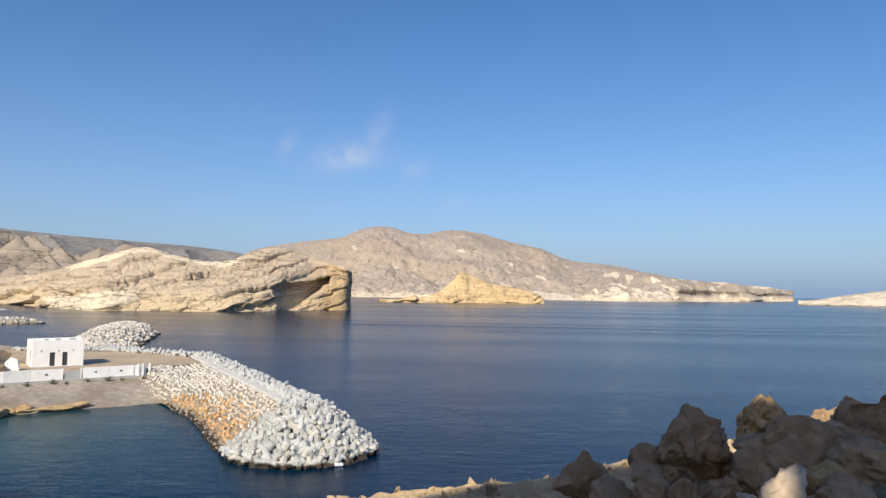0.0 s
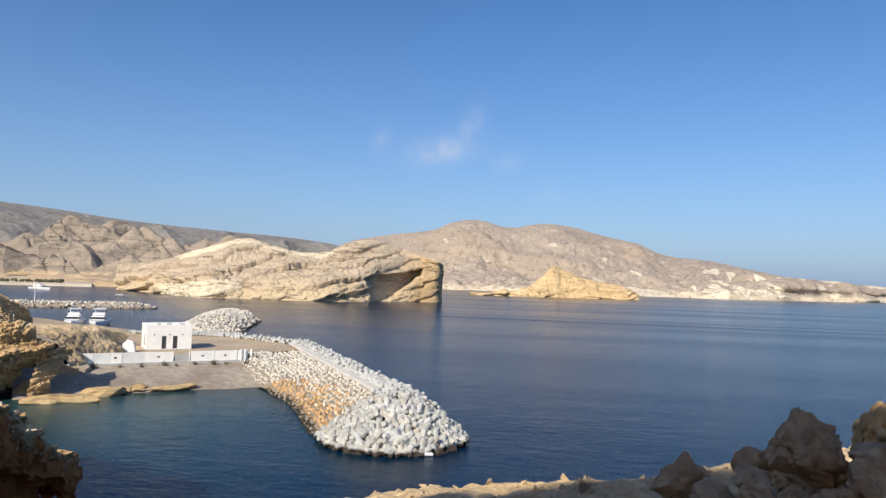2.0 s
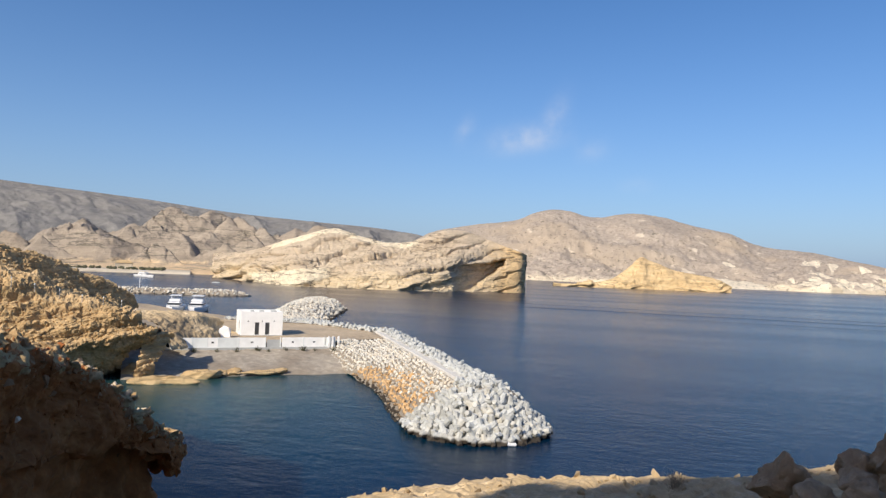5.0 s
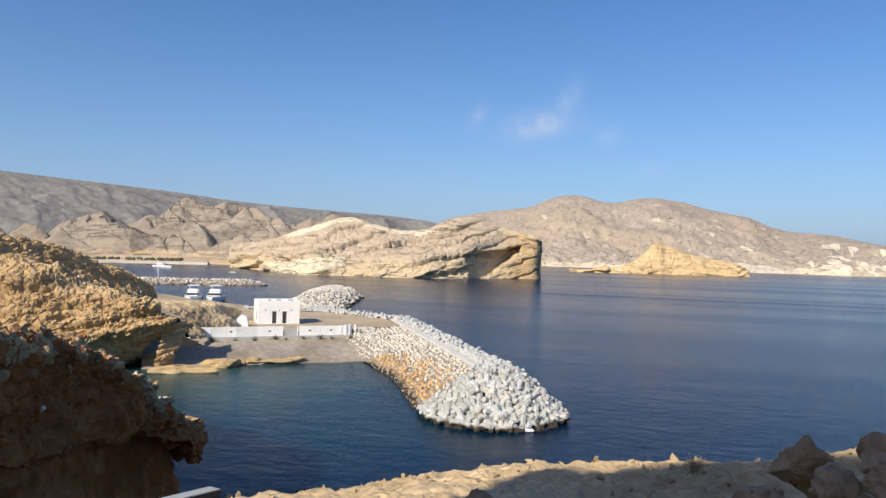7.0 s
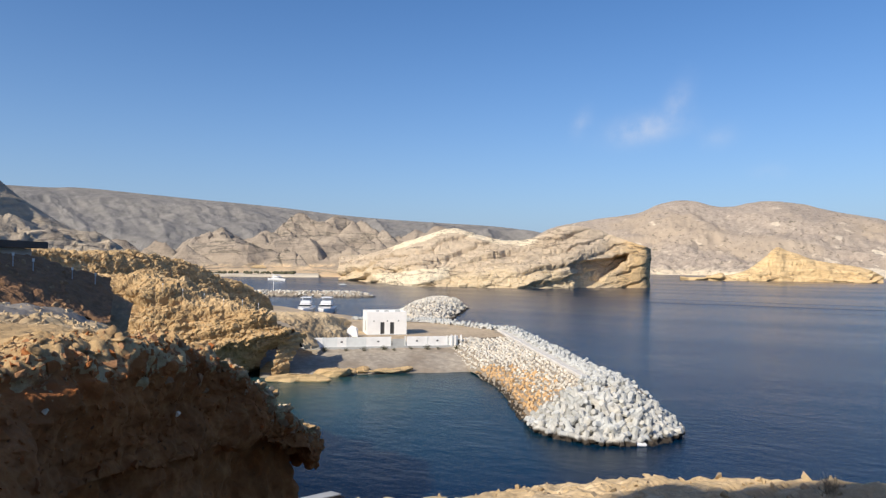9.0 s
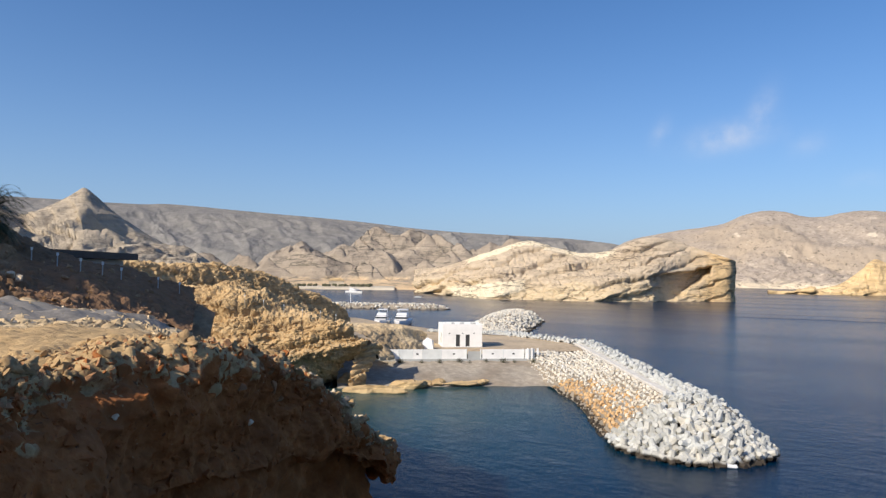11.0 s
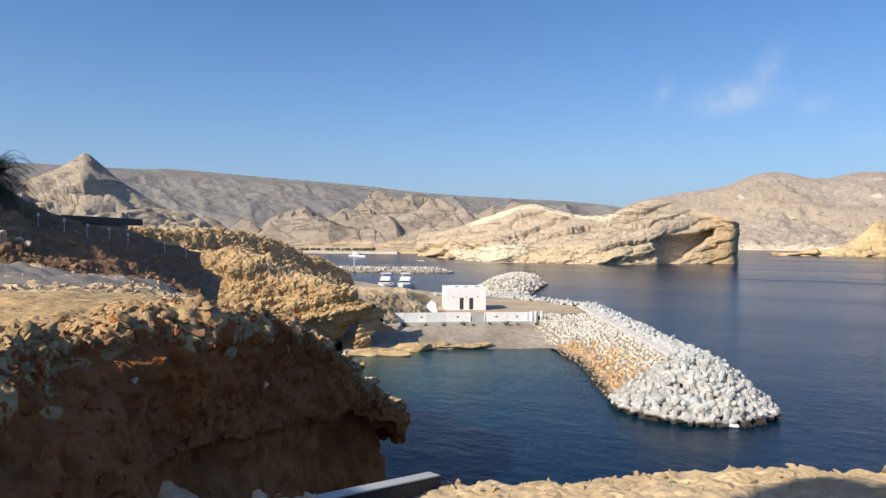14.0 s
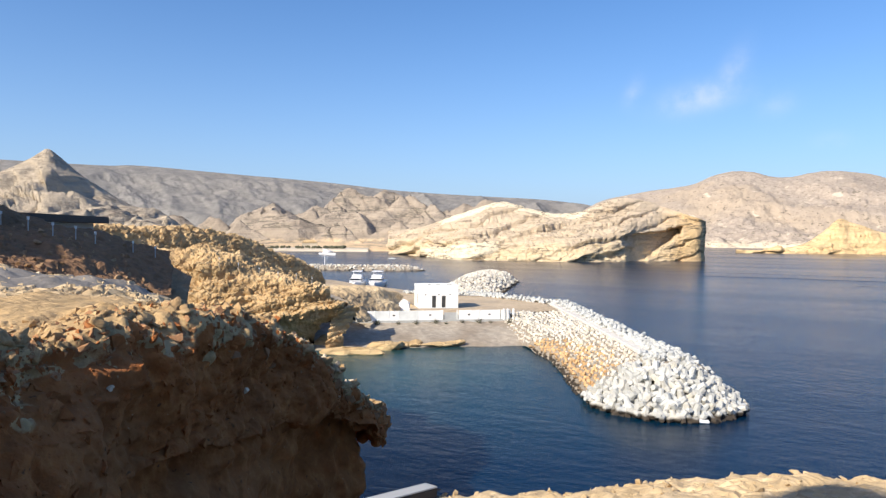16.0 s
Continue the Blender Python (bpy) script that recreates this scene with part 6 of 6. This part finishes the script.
# rock slabs at the waterline
for i, (s, o, a, b, c, mat) in enumerate(((-1.2, 14.8, 8.8, 3.2, 1.5, M_ISLET), (3.2, 12.4, 5.4, 2.4, 1.4, M_ISLET), (5.4, 11.0, 2.6, 1.9, 1.2, M_CLIFF), (7.2, 10.9, 2.2, 1.7, 1.1, M_CLIFF), (11.0, 11.4, 7.5, 1.6, 0.9, M_ISLET), (-4.6, 9.0, 4.0, 3.0, 2.2, M_CLIFF))):
    x, y, z = fe(s, o - 0.5, 0.4)
    boulder("shore_rock", (x, y, z), (a, b, c), 610 + i, mat, "flat ochre rock slab at the waterline", (0, 0, math.degrees(math.atan2(FD.y, FD.x)) + i * 4 - 8), cuts=18, rough=0.05, group="slabs at the waterline")
# stair of bedded rock at the cliff's foot, six worn beds
stair_low = [(-55.3 + 0.13 * i, 70.9 + 0.4 * i, 0.9 + 0.1 * i) for i in range(7)]
stair_top = [(-56.2 + 0.26 * i, 73.6 + 0.74 * i, 4.9 + 0.1 * i + 0.3 * math.sin(i * 0.52)) for i in range(7)]
rows = [[(x - 0.5, y + 0.6, z - 3.4) for x, y, z in stair_low]]
for i in range(6):
    for f, g in ((i / 6, i / 6), ((i + 0.8) / 6, (i - 0.25) / 6)):
        # the height climbs within a bed, the depth between the beds
        rows.append([(a[0] + (b[0] - a[0]) * g, a[1] + (b[1] - a[1]) * g, a[2] + (b[2] - a[2]) * f) for a, b in zip(stair_low, stair_top)])
rows.append([(x - 1.5, y + 2.6, z - 0.3) for x, y, z in stair_top])
terrain("bedded_rock", rows, 150, 220, M_CLIFF, "ochre rock in worn sunlit beds beside the beach", "rock", [(0.2, 1.6), (0.09, 0.35)], [(0.08, (0.9, 0.9, 0.5))], seed=231)
# shrubs along the wall
for i, (s, o) in enumerate(((6.2, 1.0), (8.8, 1.2), (11.8, 1.0), (13.2, 1.5), (15.8, 1.1), (18.4, 1.2), (20.0, 1.3), (24.5, 1.6), (22.6, 2.4), (27.0, 2.2), (26.0, 4.0), (3.0, 1.2))):
    bush("shrub", fe(s, o, 1.85), 0.55 + 0.2 * (i % 3), M_SHRUB, "low dusty shrub on the beach", 60, 40 + i, 0.1)
# white tarpaulin tent by the knoll
bm = bmesh.new()
for v in ((-0.9, -0.7, 0), (0.9, -0.7, 0), (0.9, 0.7, 0), (-0.9, 0.7, 0), (-0.8, -0.6, 1.2), (0.6, -0.5, 1.5), (0.9, 0.5, 1.2), (-0.7, 0.6, 1.0), (-0.1, 0, 1.75)):
    bm.verts.new(v)
bmesh.ops.convex_hull(bm, input=bm.verts)
tent = part("covered_cart", bm, M_WHITE)
tent.matrix_world = pose(-58.6, 95.0, 3.05, 0, 0, 30)
tagged(tent, "small white covered cart beside the knoll", "cart")


# ---- boats ----
def yacht(at, turn, length, label):
    boat = thing("motor_yacht", pose(*at, 0, 0, turn), label, "boat", "yachts in the marina")
    L, B = length, length * 0.3
    rows = []
    for z, k in ((-0.4, 0.55), (0.1, 0.85), (1.0, 1.0), (1.5, 1.0)):
        rows.append([(L * x * (1 if z > 0.5 or x < 0 else 0.93), s * B / 2 * k * (1 - max(0, x + 0.05) ** 2 * 3.2), z + 0.35 * max(0, x) * (z > 0.5)) for x, s in ((-0.5, -1), (-0.25, -1), (0, -1), (0.25, -1), (0.42, -1), (0.5, 0), (0.42, 1), (0.25, 1), (0, 1), (-0.25, 1), (-0.5, 1))])
    gg = loft(rows, 60, 12)
    hull = sheet("hull", gg, M_HULL, flip=False)
    hull.parent = boat
    bm = bmesh.new()
    vs = [bm.verts.new(p) for p in gg[:, -1]]
    bm.faces.new(vs)
    part("deck", bm, M_HULL, boat)
    part("cabin", box_bm(-L * 0.3, L * 0.2, -B * 0.36, B * 0.36, 1.45, 2.75, 0.25), M_HULL, boat)
    part("windscreen", box_bm(-L * 0.26, L * 0.215, -B * 0.37, B * 0.37, 2.0, 2.45, 0.1), M_GLASS, boat, "dark tinted glass")
    part("flybridge", box_bm(-L * 0.28, L * 0.06, -B * 0.33, B * 0.33, 2.7, 3.4, 0.2), M_HULL, boat)
    for s in (-1, 1):
        bm = bmesh.new()
        tube(bm, (-L * 0.2, s * B * 0.28, 3.3), (-L * 0.24, s * B * 0.28, 4.3), 0.06, 0.06, 6)
        part("arch_post", bm, M_HULL, boat)
    part("hardtop", box_bm(-L * 0.32, L * 0.02, -B * 0.34, B * 0.34, 4.25, 4.4, 0.06), M_HULL, boat)
    for s in (-1, 1):
        way = [Vector((L * (0.05 + 0.06 * k), s * (B / 2 * (1 - (0.1 + 0.06 * k) ** 2 * 3.2) - 0.08), 2.0 + 0.02 * k)) for k in range(7)]
        way = [way[0] - Vector((0.3, 0, 0.6))] + way
        bm = bmesh.new()
        rings = [[bm.verts.new(p + Vector((0, 0.03 * u, 0.03 * w))) for u, w in ((1, 1), (-1, 1), (-1, -1), (1, -1))] for p in way]
        for p, q in zip(rings, rings[1:]):
            for j in range(4):
                bm.faces.new([p[j], p[(j + 1) % 4], q[(j + 1) % 4], q[j]])
        bm.faces.new(rings[0])
        bm.faces.new(rings[-1][::-1])
        part("rail", bm, M_STEEL, boat)
    return boat


yacht((-118.5, 166.5, 0), -60, 15, "white motor yacht with a hardtop, moored stern to")
yacht((-113.5, 169.5, 0), -62, 16, "white motor yacht with a flybridge and long bow")
yacht((-134, 164, 0), -70, 12, "white motor boat half hidden behind the cliff")
yacht((-318, 412, 0), -20, 19, "white motor yacht anchored out in the bay")
# small dark dinghy
bm = bmesh.new()
bmesh.ops.create_uvsphere(bm, u_segments=16, v_segments=8, radius=1, matrix=Matrix.Diagonal((2.6, 1.0, 0.6, 1)))
dinghy = part("dinghy", bm, M_GREYWALL, shade=True)
dinghy.matrix_world = pose(-238, 373, 0.1, 0, 0, 20)
tagged(dinghy, "small dark open boat on the water", "boat")
pole = thing("mast", pose(-186, 238, 0), "tall thin white mast by the marina", "mast")
part("shaft", tube(bmesh.new(), (0, 0, 0), (0, 0, 8.5), 0.14, 0.09), M_HULL, pole)
part("cap", box_bm(-0.16, 0.16, -0.16, 0.16, 8.4, 8.6), M_HULL, pole)

# ---- dark flat roof by the road, lamp posts ----
shed = thing("roadside_shelter", look((-53.4, 28.6, 15.2), (-58.9, 39.4, 15.2)), "low pale wall under a long dark flat roof", "shelter")
ang = math.degrees(math.atan2(39.4 - 28.6, -58.9 + 53.4))
shed.matrix_world = pose(-51.0, 29.6, 15.1, 0, 0, ang)
part("wall", box_bm(0, 12, 0.6, 0.9, 0, 0.6), M_GREYWALL, shed)
part("roof", box_bm(-0.4, 12.4, -0.6, 2.4, 0.62, 1.2, 0.05), M_SHADE, shed, "dark flat roof")
def bollard(at, height, label, group):
    ob = thing("bollard", pose(*at), label, "bollard", group)
    part("shaft", tube(bmesh.new(), (0, 0, -0.3), (0, 0, height * 0.8), 0.025, 0.025, 8), M_GREYWALL, ob)
    part("head", tube(bmesh.new(), (0, 0, height * 0.78), (0, 0, height), 0.045, 0.055, 10), M_PANEL, ob, "pale round head")
    return ob


first = bollard((-30.61, 17.34, 15.15), 0.62, "short grey bollard with a pale head on the slope path", "bollards on the slope path")
for p in ((-29.19, 17.63, 14.92), (-28.2, 18.04, 14.7), (-28.24, 19.06, 14.57), (-28.3, 20.0, 14.33), (-30.93, 23.91, 13.89), (-30.43, 24.83, 13.63)):
    copy_thing(first, pose(*p))
first = bollard((-66.97, 64.21, 10.8), 1.15, "grey bollard with a pale head along the cliff path", "bollards along the cliff path")
for p in ((-65.98, 66.5, 10.1), (-64.53, 68.72, 9.45), (-62.26, 69.76, 8.9), (-60.42, 71.14, 8.7), (-57.54, 70.79, 8.4)):
    copy_thing(first, pose(*p))


# ---- palm on the slope ----
def palm(at, height, frond, count, seed):
    r = random.Random(seed)
    ob = thing("palm", pose(*at), "dusty green date palm on the dark slope", "palm")
    bm = bmesh.new()
    pts = [Vector((0.15 * math.sin(t * 2), 0.1 * t, t * height)) for t in np.linspace(-0.2, 1, 9)]
    for a, b in zip(pts, pts[1:]):
        tube(bm, a, b, 0.24, 0.2, 10)
    part("trunk", bm, M_TRUNK, ob)
    bm = bmesh.new()
    top = pts[-1]
    for i in range(count):
        a, up = r.uniform(0, 6.283), r.uniform(-0.7, 1.15)
        d = Vector((math.cos(a) * math.cos(up), math.sin(a) * math.cos(up), math.sin(up)))
        p, ln = top.copy(), frond * r.uniform(0.75, 1.05)
        n = 14
        for k in range(n):
            t = k / n
            step = (d + Vector((0, 0, -1.7 * t * t))).normalized() * ln / n
            q = p + step
            side = step.cross(Vector((0, 0, 1))).normalized()
            upv = side.cross(step).normalized()
            w = ln * 0.17 * math.sin(min(1, t * 2.2 + 0.25) * 1.57) * (1 - 0.6 * t)
            for s in (-1, 1):
                for h in (0.0, 0.5):
                    b0 = p + step * h
                    tip = b0 + (side * s * 0.85 + step.normalized() * 0.6 + upv * r.uniform(-0.05, 0.3)).normalized() * w * r.uniform(0.8, 1.1)
                    f = bm.faces.new([bm.verts.new(b0), bm.verts.new(b0 + step * 0.22), bm.verts.new(tip)])
            p = q
    part("crown", bm, M_LEAF, ob)
    return ob


palm((-32.75, 16.3, 15.75), 1.4, 2.2, 260, 4)
